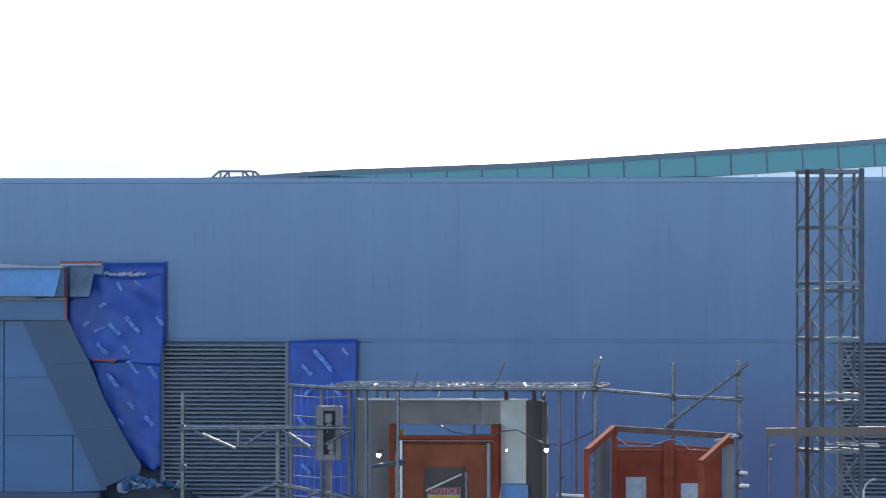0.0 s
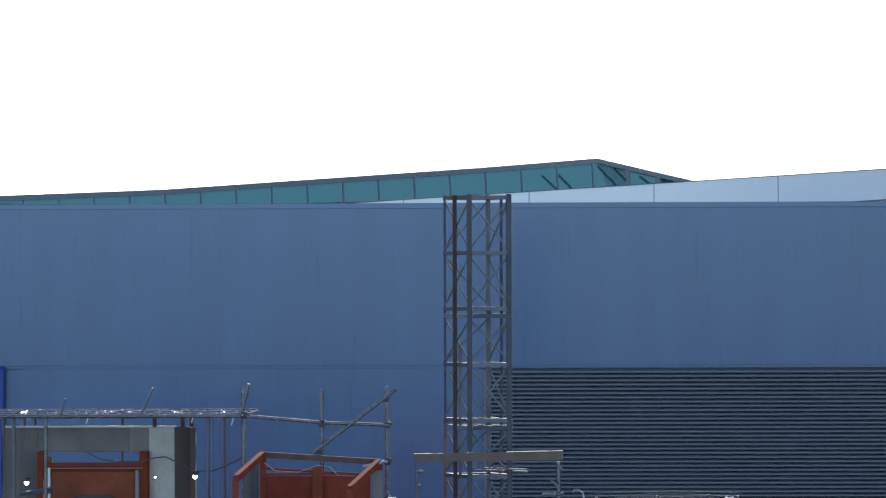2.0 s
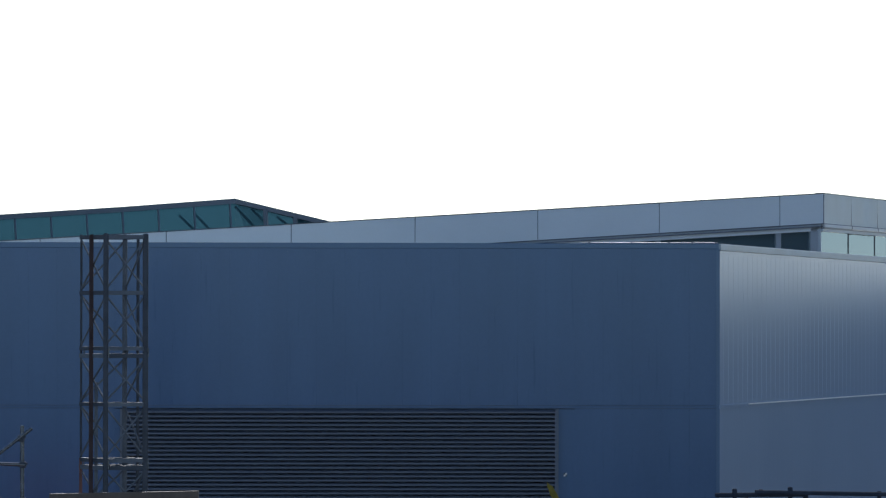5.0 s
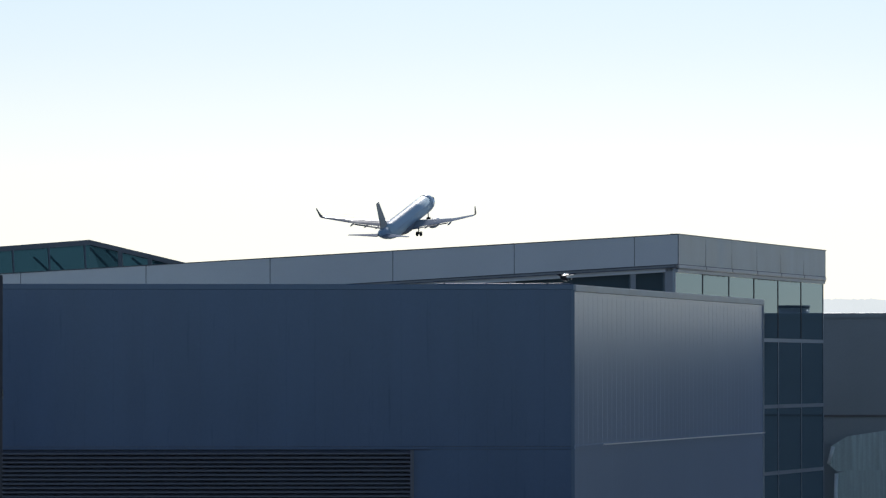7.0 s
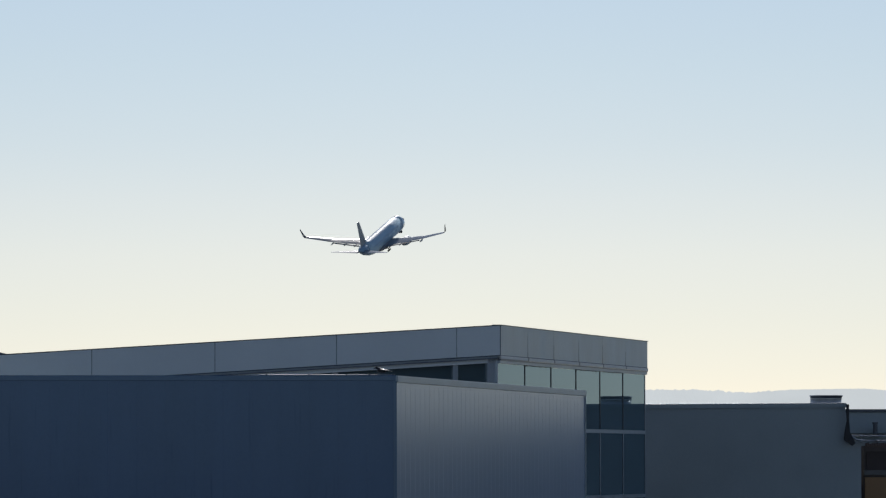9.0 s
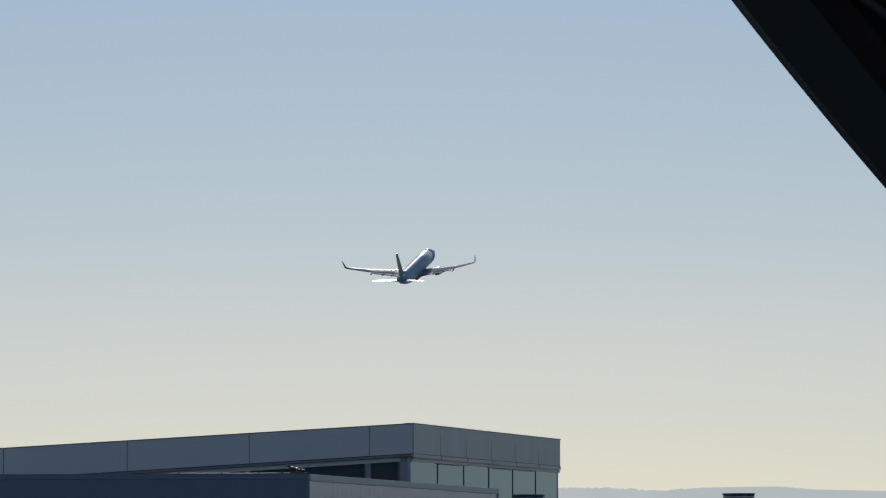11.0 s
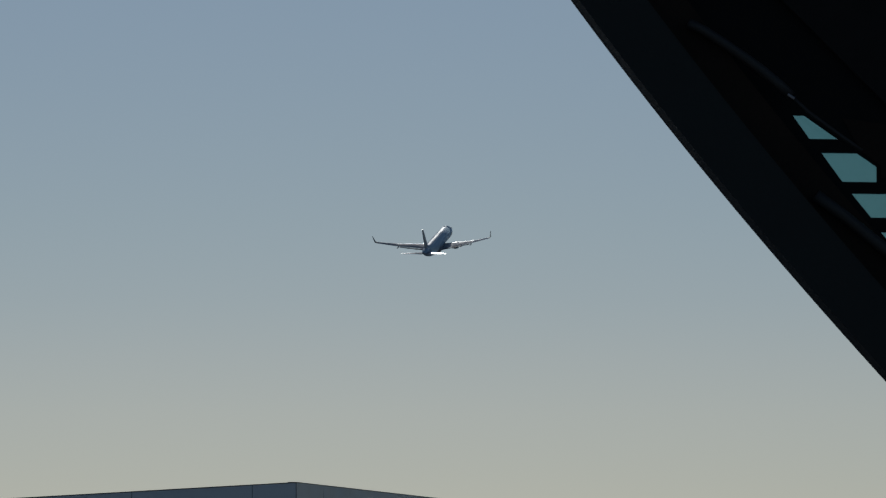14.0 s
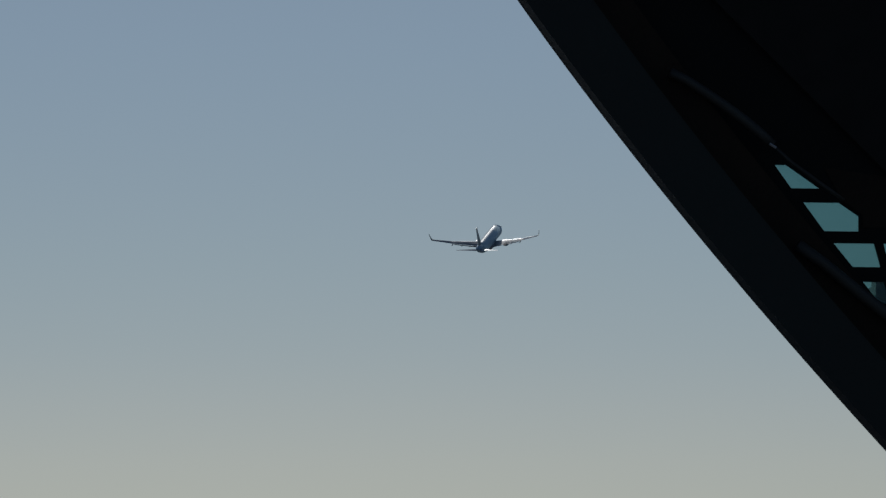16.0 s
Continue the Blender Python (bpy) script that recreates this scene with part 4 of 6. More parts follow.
tie_rod([(11.05, 11.72), (11.24, 11.63), (11.5, 11.47), (11.74, 11.31), (11.95, 11.16), (12.15, 11.00), (12.30, 10.86)], 0.062, "grey bent tie tube")
tie_rod([(12.30, 10.86), (12.52, 10.66), (12.93, 10.37), (13.17, 10.205)], 0.022, "thin rod along the window head")
tie_rod([(12.60, 9.66), (12.9, 9.45), (13.2, 9.21), (13.87, 8.69), (15.0, 7.82)], 0.075, "grey diagonal tie tube")
# added bright pin: stands in for a small glint on the tube
bm = B()
tube(bm, (12.25, 59.7, 10.87), (12.33, 59.7, 10.82), 0.018, 8)
part("clevis", bm, M_GALV, near, "bright pin for the glint on the tie tube")
near_bar([(12.98, 10.62), (13.75, 10.52), (14.3, 10.2), (14.3, 9.90), (13.45, 9.90), (13.45, 10.05), (13.2, 10.225)], 59.985, 59.995, M_BROWN, "rusty_panel")
# added black plate: stands in for the darkest shade above the windows
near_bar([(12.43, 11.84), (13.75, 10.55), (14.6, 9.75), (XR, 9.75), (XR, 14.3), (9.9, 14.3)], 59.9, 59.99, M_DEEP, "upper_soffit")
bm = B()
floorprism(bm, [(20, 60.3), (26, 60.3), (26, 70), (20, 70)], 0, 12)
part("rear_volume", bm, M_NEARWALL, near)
for w0, w1, z0, z1 in ((13.66, 13.80, 9.02, 9.42), (13.62, 13.86, 8.98, 9.20)):
    bm = B()
    box(bm, w0, w1, 60.3, 60.45, z0, z1)
    part("inner_post", bm, M_NEARWALL, near)

# potted plant behind the glass, seen past the corner
plant = thing("indoor_plant", (13.28, 107.5, 2.49), "green leafy indoor plant beside the window", "plant")
for k in range(26):
    bm = B()
    c = Vector((13.16, 106.6, 2.96)) + Vector((random.uniform(-0.05, 0.05), -0.1, random.uniform(-0.25, 0.22)))
    d = Vector((random.uniform(-0.07, 0.07), random.uniform(-0.03, 0.03), random.uniform(-0.02, 0.12)))
    u = Vector((0.018, 0, 0.008))
    quad(bm, [c, c + d * 0.5 + u, c + d, c + d * 0.5 - u])
    part("leaf", bm, M_LEAF, plant)
bm = B()
tube(bm, (13.16, 106.6, 2.39), (13.16, 106.6, 3.17), 0.012, 6)
part("stem", bm, M_LEAF, plant)

# ---------------------------------------------------------------- unfinished front, left end
wrap = thing("building_wrap", (-12.6, 71.9, 0), "bright blue building wrap membrane with white print over the unfinished wall", "wall membrane")


def membrane(pts, y, name="membrane_sheet", n=26, loose=1.0, label=""):
    """A loosely fixed sheet with folds: a gridded shape in x and z."""
    xs, zs = [p[0] for p in pts], [p[1] for p in pts]
    bm = B()
    x0, x1, z0, z1 = min(xs), max(xs), min(zs), max(zs)
    a = [bm.verts.new((x, y, z)) for x, z in pts]
    bm.faces.new(a)
    for axis, lo, hi in ((0, x0, x1), (2, z0, z1)):
        for k in range(1, n):
            co, no = [0, 0, 0], [0, 0, 0]
            co[axis], no[axis] = lo + (hi - lo) * k / n, 1
            bmesh.ops.bisect_plane(bm, geom=bm.verts[:] + bm.edges[:] + bm.faces[:], plane_co=co, plane_no=no)
    for v in bm.verts:
        x, z = v.co.x, v.co.z
        v.co.y += loose * (0.035 * noise.noise((x * 2.2, z * 1.3, 1.7)) + 0.02 * noise.noise((x * 6, z * 3, 5.0)) + 0.02 * abs(noise.noise((x * 3 + z * 5, z, 9))) - 0.03 * max(0, noise.noise((x * 4.5, z * 0.5, 3.3))))
    bmesh.ops.solidify(bm, geom=bm.faces, thickness=0.006)
    return part(name, bm, M_WRAP, wrap, label, True)


# a taut sheet high up, a loose one hung before it with a torn top and a lap, and one beyond the louvre
membrane([(-12.80, 4.59), (-11.91, 4.60), (-11.92, 3.40), (-12.6, 3.40)], 71.90, n=10, loose=0.3)
membrane([(-12.93, 4.42), (-12.79, 4.39), (-12.65, 4.37), (-12.52, 4.36), (-12.25, 4.37), (-12.11, 4.38), (-12.03, 4.43), (-11.94, 4.41), (-11.92, 3.48), (-11.97, 3.11), (-12.5, 3.17), (-13.0, 3.17), (-13.17, 3.47), (-13.31, 3.78), (-13.27, 4.07), (-13.01, 4.10)], 71.78)
membrane([(-12.98, 3.20), (-12.5, 3.21), (-11.97, 3.15), (-11.97, 1.69), (-12.08, 1.59), (-12.28, 1.76), (-12.45, 1.99), (-12.62, 2.31), (-12.79, 2.63)], 71.84)
membrane([(-10.12, 3.47), (-9.14, 3.5), (-9.16, 2.9), (-9.14, 1.09), (-10.11, 1.08)], 71.85)


def print_mark(x, z, length, slope, wide, y=71.735):
    """One slanting word of the printed lettering, too small to read: rows of short bars, worn away in places."""
    bm = B()
    d = Vector((math.cos(slope), 0, math.sin(slope)))
    u = Vector((-d.z, 0, d.x))
    n = max(6, int(length / 0.016))
    for row in (-0.2, 0.22):
        lo, hi = -random.uniform(0.42, 0.5), random.uniform(0.38, 0.5)
        up_, down = [], []
        for k in range(n + 1):
            c = Vector((x, y, z)) + d * (length * (lo + (hi - lo) * k / n)) + u * (wide * row)
            a, e = c + u * wide * random.uniform(0.02, 0.34), c - u * wide * random.uniform(0.02, 0.30)
            up_.append((a.x, a.z))
            down.append((e.x, e.z))
        prism(bm, down + up_[::-1], y, y + 0.003)
    part("print_bar", bm, M_PRINT, wrap)


for x, z, long, tilt, wide in ((-12.55, 4.24, 0.16, -60, 0.07), (-12.79, 3.98, 0.14, 30, 0.07), (-13.03, 3.71, 0.13, 40, 0.07), (-12.84, 3.63, 0.2, 25, 0.06), (-12.62, 3.63, 0.24, -45, 0.08),
                               (-12.36, 3.69, 0.34, -50, 0.09), (-11.97, 3.75, 0.16, -55, 0.07), (-12.81, 3.36, 0.22, -50, 0.08), (-12.45, 3.34, 0.15, -50, 0.08), (-12.36, 3.09, 0.24, -52, 0.08),
                               (-12.07, 3.02, 0.22, -52, 0.08), (-12.65, 2.9, 0.26, -52, 0.08), (-12.38, 2.55, 0.15, -45, 0.09), (-12.53, 2.31, 0.13, -50, 0.07), (-12.12, 2.32, 0.22, -48, 0.09), (-12.29, 4.29, 0.12, -30, 0.05),
                               (-9.62, 3.2, 0.42, -48, 0.09), (-9.85, 3.06, 0.22, -45, 0.08), (-9.3, 3.32, 0.14, -50, 0.06), (-9.82, 2.76, 0.2, 40, 0.07), (-9.43, 2.78, 0.26, -50, 0.08), (-9.93, 2.33, 0.2, -50, 0.07), (-9.36, 2.2, 0.22, -50, 0.08), (-9.86, 1.65, 0.2, -50, 0.08)):
    print_mark(x, z, long, radians(tilt), 0.8 * wide)
bm = B()
for k in range(30):
    p = Vector((-12.78, 71.7, 4.42)) + Vector((0.02 * k, 0.01 * random.random(), 0.03 * noise.noise((k * 0.3, 0, 0)) + 0.008 * math.sin(k * 0.55)))
    q = p + Vector((random.uniform(0.02, 0.06), 0.01, random.uniform(-0.035, 0.025)))
    bar(bm, p, q, random.uniform(0.01, 0.03), random.uniform(0.012, 0.045))
part("torn_edge", bm, M_MESHWIN, wrap, "torn white insulation at the top edge")
bm = B()
bar(bm, (-12.80, 71.75, 4.585), (-11.91, 71.75, 4.595), 0.03, 0.02)
part("batten", bm, M_PALE, wrap)
bm = B()
prism(bm, [(-12.98, 3.215), (-12.56, 3.205), (-12.62, 3.165), (-12.93, 3.185)], 71.71, 71.72)
part("red_strip", bm, M_RED, wrap, "red sealing tape")

clad = thing("pale_cladding_bay", (-14.5, 71.6, 0), "pale grey-blue cladding bay with slanting edge panels", "wall cladding")
L0 = -19.0


def slab(name, pts, y, mat_, t=0.06, label=""):
    bm = B()
    prism(bm, pts, y, y + t)
    part(name, bm, mat_, clad, label)


# slanting darker panels, each lapped a little over the next
slab("slanted_panel", [(-13.925, 3.755), (-13.26, 3.765), (-13.11, 3.46), (-12.965, 3.185), (-13.63, 3.145)], 71.55, M_SLANT)
slab("slanted_panel", [(-13.62, 3.125), (-12.955, 3.17), (-12.74, 2.64), (-12.545, 2.28), (-13.185, 2.225)], 71.56, M_SLANT)
slab("slanted_panel", [(-13.175, 2.21), (-12.54, 2.265), (-12.33, 1.9), (-12.2, 1.7), (-12.23, 1.57), (-12.76, 1.38), (-12.80, 1.40)], 71.55, M_SLANT)
for x0, z0, x1, z1 in ((-13.635, 3.137, -12.95, 3.182), (-13.19, 2.217, -12.535, 2.275)):
    bm = B()
    bar(bm, (x0, 71.545, z0), (x1, 71.545, z1), 0.02, 0.012)
    part("lap_edge", bm, M_PALE, clad, "folded lap edge")
# pale field panels, butted close
slab("field_panel", [(-14.19, 3.75), (-13.83, 3.75), (-13.45, 2.955), (-14.19, 2.95)], 71.6, M_PALE)
slab("field_panel", [(-14.19, 2.945), (-13.445, 2.945), (-13.075, 2.12), (-14.19, 2.115)], 71.6, M_PALE)
slab("field_panel", [(-14.19, 2.11), (-13.205, 2.11), (-13.205, 1.31), (-14.19, 1.31)], 71.6, M_PALE)
slab("field_panel", [(-13.19, 2.11), (-13.09, 2.11), (-12.70, 1.36), (-12.80, 1.33), (-13.19, 1.31)], 71.6, M_PALE)
for za, zb in ((3.755, 2.955), (2.95, 2.12), (2.115, 1.31)):
    slab("field_panel", [(L0, za), (-14.205, za), (-14.205, zb), (L0, zb)], 71.6, M_PALE)
for x0, z0, x1, z1 in ((-14.22, 1.745, -13.2, 1.745), (-14.22, 1.5, -12.90, 1.51)):
    bm = B()
    bar(bm, (x0, 71.598, z0), (x1, 71.598, z1), 0.012, 0.008)
    part("panel_crease", bm, M_PALE, clad)
slab("head_panel", [(L0, 4.03), (-13.29, 4.05), (-13.29, 3.765), (L0, 3.775)], 71.5, M_PALE)
slab("head_strip", [(L0, 4.10), (-13.72, 4.10), (-13.72, 4.075), (-13.28, 4.085), (-13.28, 4.055), (L0, 4.035)], 71.44, M_ZINC, 0.03)
slab("canopy_panel", [(L0, 4.48), (-13.31, 4.51), (-13.41, 4.105), (L0, 4.105)], 71.3, M_LIGHTBLUE, label="smooth light blue canopy fascia")
slab("canopy_return", [(-13.305, 4.51), (-13.27, 4.51), (-13.27, 4.10), (-13.405, 4.105)], 71.32, M_SLANT)
slab("canopy_edge", [(L0, 4.57), (-14.2, 4.57), (-13.7, 4.54), (-13.28, 4.535), (-13.28, 4.51), (L0, 4.49)], 71.2, M_MESHWIN, 0.5, "crumpled pale metal edge")
slab("backing", [(L0, 4.55), (-13.31, 4.54), (-13.31, 3.77), (-12.35, 1.75), (-12.76, 1.39), (L0, 1.28)], 71.72, M_SLANT, 0.1)
slab("dusty_panel", [(-13.245, 4.535), (-12.76, 4.54), (-12.77, 4.42), (-12.90, 4.42), (-12.97, 4.10), (-13.245, 4.10)], 71.6, M_DUSTY, label="dusty grey sheet panel")
bm = B()
bar(bm, (-13.37, 71.5, 4.585), (-12.77, 71.5, 4.59), 0.03, 0.03)
part("red_rail", bm, M_RED, clad, "red painted steel edge")
bm = B()
bar(bm, (-13.37, 71.5, 4.555), (-12.77, 71.5, 4.56), 0.03, 0.025)
part("white_rail", bm, M_MESHWIN, clad)
bm = B()
bar(bm, (-13.27, 71.45, 4.52), (-13.27, 71.45, 3.77), 0.035, 0.03)
part("red_rail", bm, M_RED, clad)
bm = B()
box(bm, L0, -12.78, 71.4, 71.9, 0, 1.31)
part("plinth", bm, M_JOINT, clad)

bags = thing("debris_bags", (-11.95, 71, 1.31), "heap of crumpled white sheeting on dark bags", "debris")
for k in range(16):
    bm = B()
    p = Vector((-12.33, 71, 1.41)) + Vector((0.05 * k, 0.06 * math.sin(k * 3.3), 0.05 * math.sin(k * 2.1) + 0.03 * math.sin(k * 0.4)))
    bmesh.ops.create_grid(bm, x_segments=6, y_segments=6, size=0.11, matrix=Matrix.Translation(p) @ pose(0, 0, 0, 40 + 30 * math.sin(k * 1.7), 25 * math.sin(k * 2.9), 40 * k))
    for v in bm.verts:
        v.co += Vector((0.05 * noise.noise(v.co * 11), 0.05 * noise.noise(v.co * 13 + Vector((3, 0, 0))), 0.07 * noise.noise(v.co * 12 + Vector((0, 5, 0)))))
    bmesh.ops.solidify(bm, geom=bm.faces, thickness=0.004)
    part("white_sheet", bm, M_MESHWIN if k % 3 == 0 else M_PALE, bags)
bm = B()
bmesh.ops.create_icosphere(bm, subdivisions=3, radius=1, matrix=Matrix.Translation((-11.82, 71, 1.07)) @ Matrix.Diagonal((0.66, 0.4, 0.36, 1)))
for v in bm.verts:
    v.co += Vector((0, 0, 0.08 * noise.noise(v.co * 5)))
part("dark_bag", bm, M_BLACK, bags)
bm = B()
box(bm, -12.68, -11.14, 70.7, 71.3, 0, 1.19)
part("pallet_stack", bm, M_TIMBER, bags)

hoop = thing("roof_hatch_rail", (-11.8, 78, 5.68), "small galvanised roof hatch guard rail", "guard rail")
for a, b in (((-12.22, 78, 5.87), (-12.08, 78, 6)), ((-12.08, 78, 6), (-11.53, 78, 6)), ((-11.53, 78, 6), (-11.39, 78, 5.87)), ((-12.06, 78, 6), (-12.06, 78, 5.81)), ((-11.99, 78.4, 6.01), (-11.99, 78.4, 5.82)), ((-11.77, 78.4, 6.01), (-11.77, 78.4, 5.82)), ((-11.55, 78, 6), (-11.55, 78, 5.81)), ((-11.93, 78, 6), (-12.04, 78, 5.87)), ((-11.69, 78, 6), (-11.57, 78, 5.87))):
    bm = B()
    tube(bm, a, b, 0.018, 8)
    part("rail", bm, M_GREYPAINT, hoop)

# ---------------------------------------------------------------- scaffolding and canopy
def clamp(parent, p):
    """A forged tube coupler with its bolt."""
    bm = B()
    box(bm, p[0] - 0.042, p[0] + 0.042, p[1] - 0.055, p[1] + 0.03, p[2] - 0.038, p[2] + 0.038, 0.014)
    tube(bm, (p[0] + 0.02, p[1] - 0.04, p[2] + 0.012), (p[0] + 0.062, p[1] - 0.04, p[2] + 0.016), 0.011, 6)
    tube(bm, (p[0] - 0.05, p[1] - 0.04, p[2] - 0.012), (p[0] - 0.03, p[1] - 0.04, p[2] - 0.012), 0.013, 6)
    part("coupler", bm, M_MASTDARK, parent)


def pipe(parent, p, q, r=0.0242, name="tube", mat_=None, n=10):
    bm = B()
    tube(bm, p, q, r, n)
    return part(name, bm, mat_ or M_TUBE, parent)


left_sc = thing("guardrail_scaffold", (-10.8, 60, 0), "galvanised scaffold guardrail with lattice beam", "scaffold")
pipe(left_sc, (-9.73, 60, 0), (-9.73, 60, 3.03), name="post")
pipe(left_sc, (-8.58, 60, 0), (-8.58, 60, 2.65), 0.03, name="post")
pipe(left_sc, (-9.72, 59.93, 2.61), (-7.69, 59.93, 2.63), name="ledger")
pipe(left_sc, (-9.24, 59.95, 2.4), (-8.1, 59.95, 2.41), 0.016, name="ledger")
pipe(left_sc, (-9.56, 59.88, 2.58), (-9.07, 59.88, 2.37), 0.02, name="brace")
pipe(left_sc, (-8.51, 59.88, 2.6), (-8.16, 59.88, 2.38), 0.02, name="brace")
pipe(left_sc, (-9.05, 59.95, 2.59), (-9.05, 59.95, 2.4), 0.018, name="strut")
pipe(left_sc, (-8.97, 59.95, 2.42), (-8.68, 59.95, 2.6), 0.015, name="strut")
pipe(left_sc, (-8.01, 59.95, 2.43), (-7.72, 59.95, 2.59), 0.018, name="strut")
pipe(left_sc, (-9.19, 59.9, 1.71), (-8.57, 59.9, 1.97), name="brace")
pipe(left_sc, (-8.58, 59.9, 1.95), (-7.5, 59.9, 1.77), name="brace")
for q in ((-9.73, 59.97, 2.61), (-8.58, 59.97, 2.61), (-8.58, 59.95, 1.95), (-9.73, 60, 2.14)):
    clamp(left_sc, q)
# short lengths of stored tube that catch the sun
for a, b in (((-8.18, 59.7, 1.83), (-8.04, 59.7, 1.87)), ((-7.88, 59.7, 1.85), (-7.66, 59.7, 1.8))):
    pipe(left_sc, a, b, 0.02, name="strut")

mesh_f = thing("mesh_fence_panel", (-9.6, 60.4, 0), "galvanised wire mesh site fence panel", "fence")
for x in (-8.48, -8.11, -7.77, -7.7):
    pipe(mesh_f, (x, 60.4, 0), (x, 60.4, 3.1), 0.022, name="post", mat_=M_GREYPAINT)
xa, xb = -8.48, -7.77
for k in range(9):
    x = xa + (xb - xa) * (k + 0.5) / 9
    pipe(mesh_f, (x, 60.42, 0.1), (x, 60.42, 3.07), 0.003, "wire", M_ZINC, 5)
for k in range(9):
    z = 3 - 0.24 * k
    bm = B()
    sweep(bm, [(xa, 60.41, z), ((xa + xb) / 2, 60.41, z - 0.03), (xb, 60.41, z - 0.01)], 0.0045, 5)
    part("wire", bm, M_ZINC, mesh_f)

board = thing("site_switchboard", (-7.98, 60.1, 1.78), "grey-framed glazed switchboard box on a timber post", "switchboard")
xa, xb, za, zb = -8.14, -7.84, 2.88, 2.23
for x0, x1, z0, z1 in ((xa, xa + 0.085, zb, za), (xb - 0.07, xb, zb, za), (xa + 0.085, xb - 0.07, za - 0.06, za), (xa + 0.085, xb - 0.07, zb, zb + 0.07)):
    bm = B()
    box(bm, x0, x1, 60.12, 60.25, z0, z1, 0.006)
    part("frame", bm, M_PLY, board)
bm = B()
box(bm, xa + 0.05, xb - 0.05, 60.22, 60.27, zb + 0.05, za - 0.04)
part("back_panel", bm, M_BLACK, board)
for q in ((-8, 60.2, 2.72), (-7.97, 60.2, 2.4)):
    bm = B()
    box(bm, q[0] - 0.05, q[0] + 0.045, q[1] - 0.03, q[1] + 0.03, q[2] - 0.05, q[2] + 0.07, 0.012)
    box(bm, q[0] - 0.03, q[0] + 0.05, q[1] - 0.05, q[1] + 0.0, q[2] - 0.11, q[2] - 0.055, 0.012)
    tube(bm, (q[0] - 0.02, q[1] - 0.03, q[2] - 0.16), (q[0] + 0.02, q[1] - 0.03, q[2] - 0.02), 0.012, 6)
    part("fitting", bm, M_ZINC, board, "pale electrical fitting")
bm = B()
box(bm, -8.03, -7.97, 60.16, 60.24, 0, zb)
part("post", bm, M_TIMBER, board)

canopy = thing("scaffold_canopy", (-7.6, 61, 0), "flat scaffold canopy of tubes under crumpled reflective sheeting", "canopy")
YF, YB = 59.6, 62.2
zc = 3.1
xl, xr = -8.38, -4.8
for y in (YF, 60.5, 61.4, YB):
    pipe(canopy, (xl + (0.3 if y > 60 else 0.55), y, zc), (xr, y, zc), 0.0242, "ledger")
pipe(canopy, (-8.47, 60.2, 3.12), (-7.8, 59.6, zc), 0.0242, "ledger")
for x in np.linspace(xl + 0.55, xr, 5):
    pipe(canopy, (x, YF, zc), (x, YB, zc), 0.012, "transom", M_RUST)
bm = B()
nx, ny = 110, 14
vs = [[bm.verts.new((xl + 0.65 + (xr - xl - 1.0) * i / nx, YF + 0.05 + (YB - YF - 0.1) * j / ny,
                     zc - 0.02 + 0.03 * noise.noise((i * 0.35, j * 0.6, 2)) + 0.022 * random.random())) for j in range(ny + 1)] for i in range(nx + 1)]
for i in range(nx):
    for j in range(ny):
        if noise.noise((i * 0.5, j * 0.7, 8)) + 0.35 * random.random() > 0.25:
            continue
        bm.faces.new((vs[i][j], vs[i + 1][j], vs[i + 1][j + 1], vs[i][j + 1]))
bmesh.ops.solidify(bm, geom=bm.faces, thickness=0.003)
part("sheeting", bm, M_SHEET, canopy, "torn crinkled reflective sheeting")
bm = B()
for k in range(900):
    a = Vector((random.uniform(xl + 0.55, xr - 0.1), random.uniform(YF, YB), zc + random.uniform(-0.03, 0.022)))
    q = a + Vector((random.uniform(-0.16, 0.16), random.uniform(-0.25, 0.25), random.uniform(-0.02, 0.02)))
    q.x = min(q.x, xr - 0.05)
    bar(bm, a, q, random.uniform(0.003, 0.007), random.uniform(0.003, 0.005))
part("loose_wire", bm, M_MASTDARK, canopy, "tangle of loose wire and strips")["kind"] = "stuff"
bm = B()
for k in range(700):
    c = Vector((random.uniform(xl + 0.6, xr - 0.1), random.uniform(YF, YB), zc + random.uniform(-0.02, 0.03)))
    m = Matrix.Translation(c) @ pose(0, 0, 0, random.uniform(-40, 40), random.uniform(-40, 40), random.uniform(0, 180)) @ Matrix.Diagonal((random.uniform(0.006, 0.035), random.uniform(0.004, 0.012), 0.0015, 1))
    bmesh.ops.create_cube(bm, size=1.0, matrix=m)
part("torn_foil", bm, M_SHEET, canopy, "glittering scraps of torn foil")["kind"] = "stuff"
for x in (-7.5, -5.2):
    pipe(canopy, (x, 59.8, 0), (x, 59.8, zc), 0.022, "post", M_GREYPAINT)
for x in (-7.62, -7.49, -6.42, -6.03, -5.17):
    pipe(canopy, (x, 61.8, 0), (x, 61.8, zc), 0.018, "post", M_GREYPAINT)
pipe(canopy, (-7.11, 59.7, 0), (-7.11, 59.7, zc), 0.024, "post")
for a, b in (((-6.92, 59.6, 3.09), (-6.87, 59.6, 3.31)), ((-5.97, 59.6, 3.12), (-5.83, 59.6, 3.43))):
    pipe(canopy, a, b, 0.014, "loose_rod", M_GREYPAINT)

for a, b_ in (((-4.88, 59.6, 3.08), (-4.91, 59.6, 2.99)), ((-5.36, 59.6, 3.08), (-5.38, 59.6, 3.02)), ((-6.6, 59.6, 3.08), (-6.62, 59.6, 3.01))):
    pipe(canopy, a, b_, 0.008, "hook", M_GALV, 6)
for x in (-5.24, -5.16, -5.05):
    pipe(canopy, (x, 61, 0), (x, 61, zc), 0.003, "hanging_wire", M_GREYPAINT, 5)

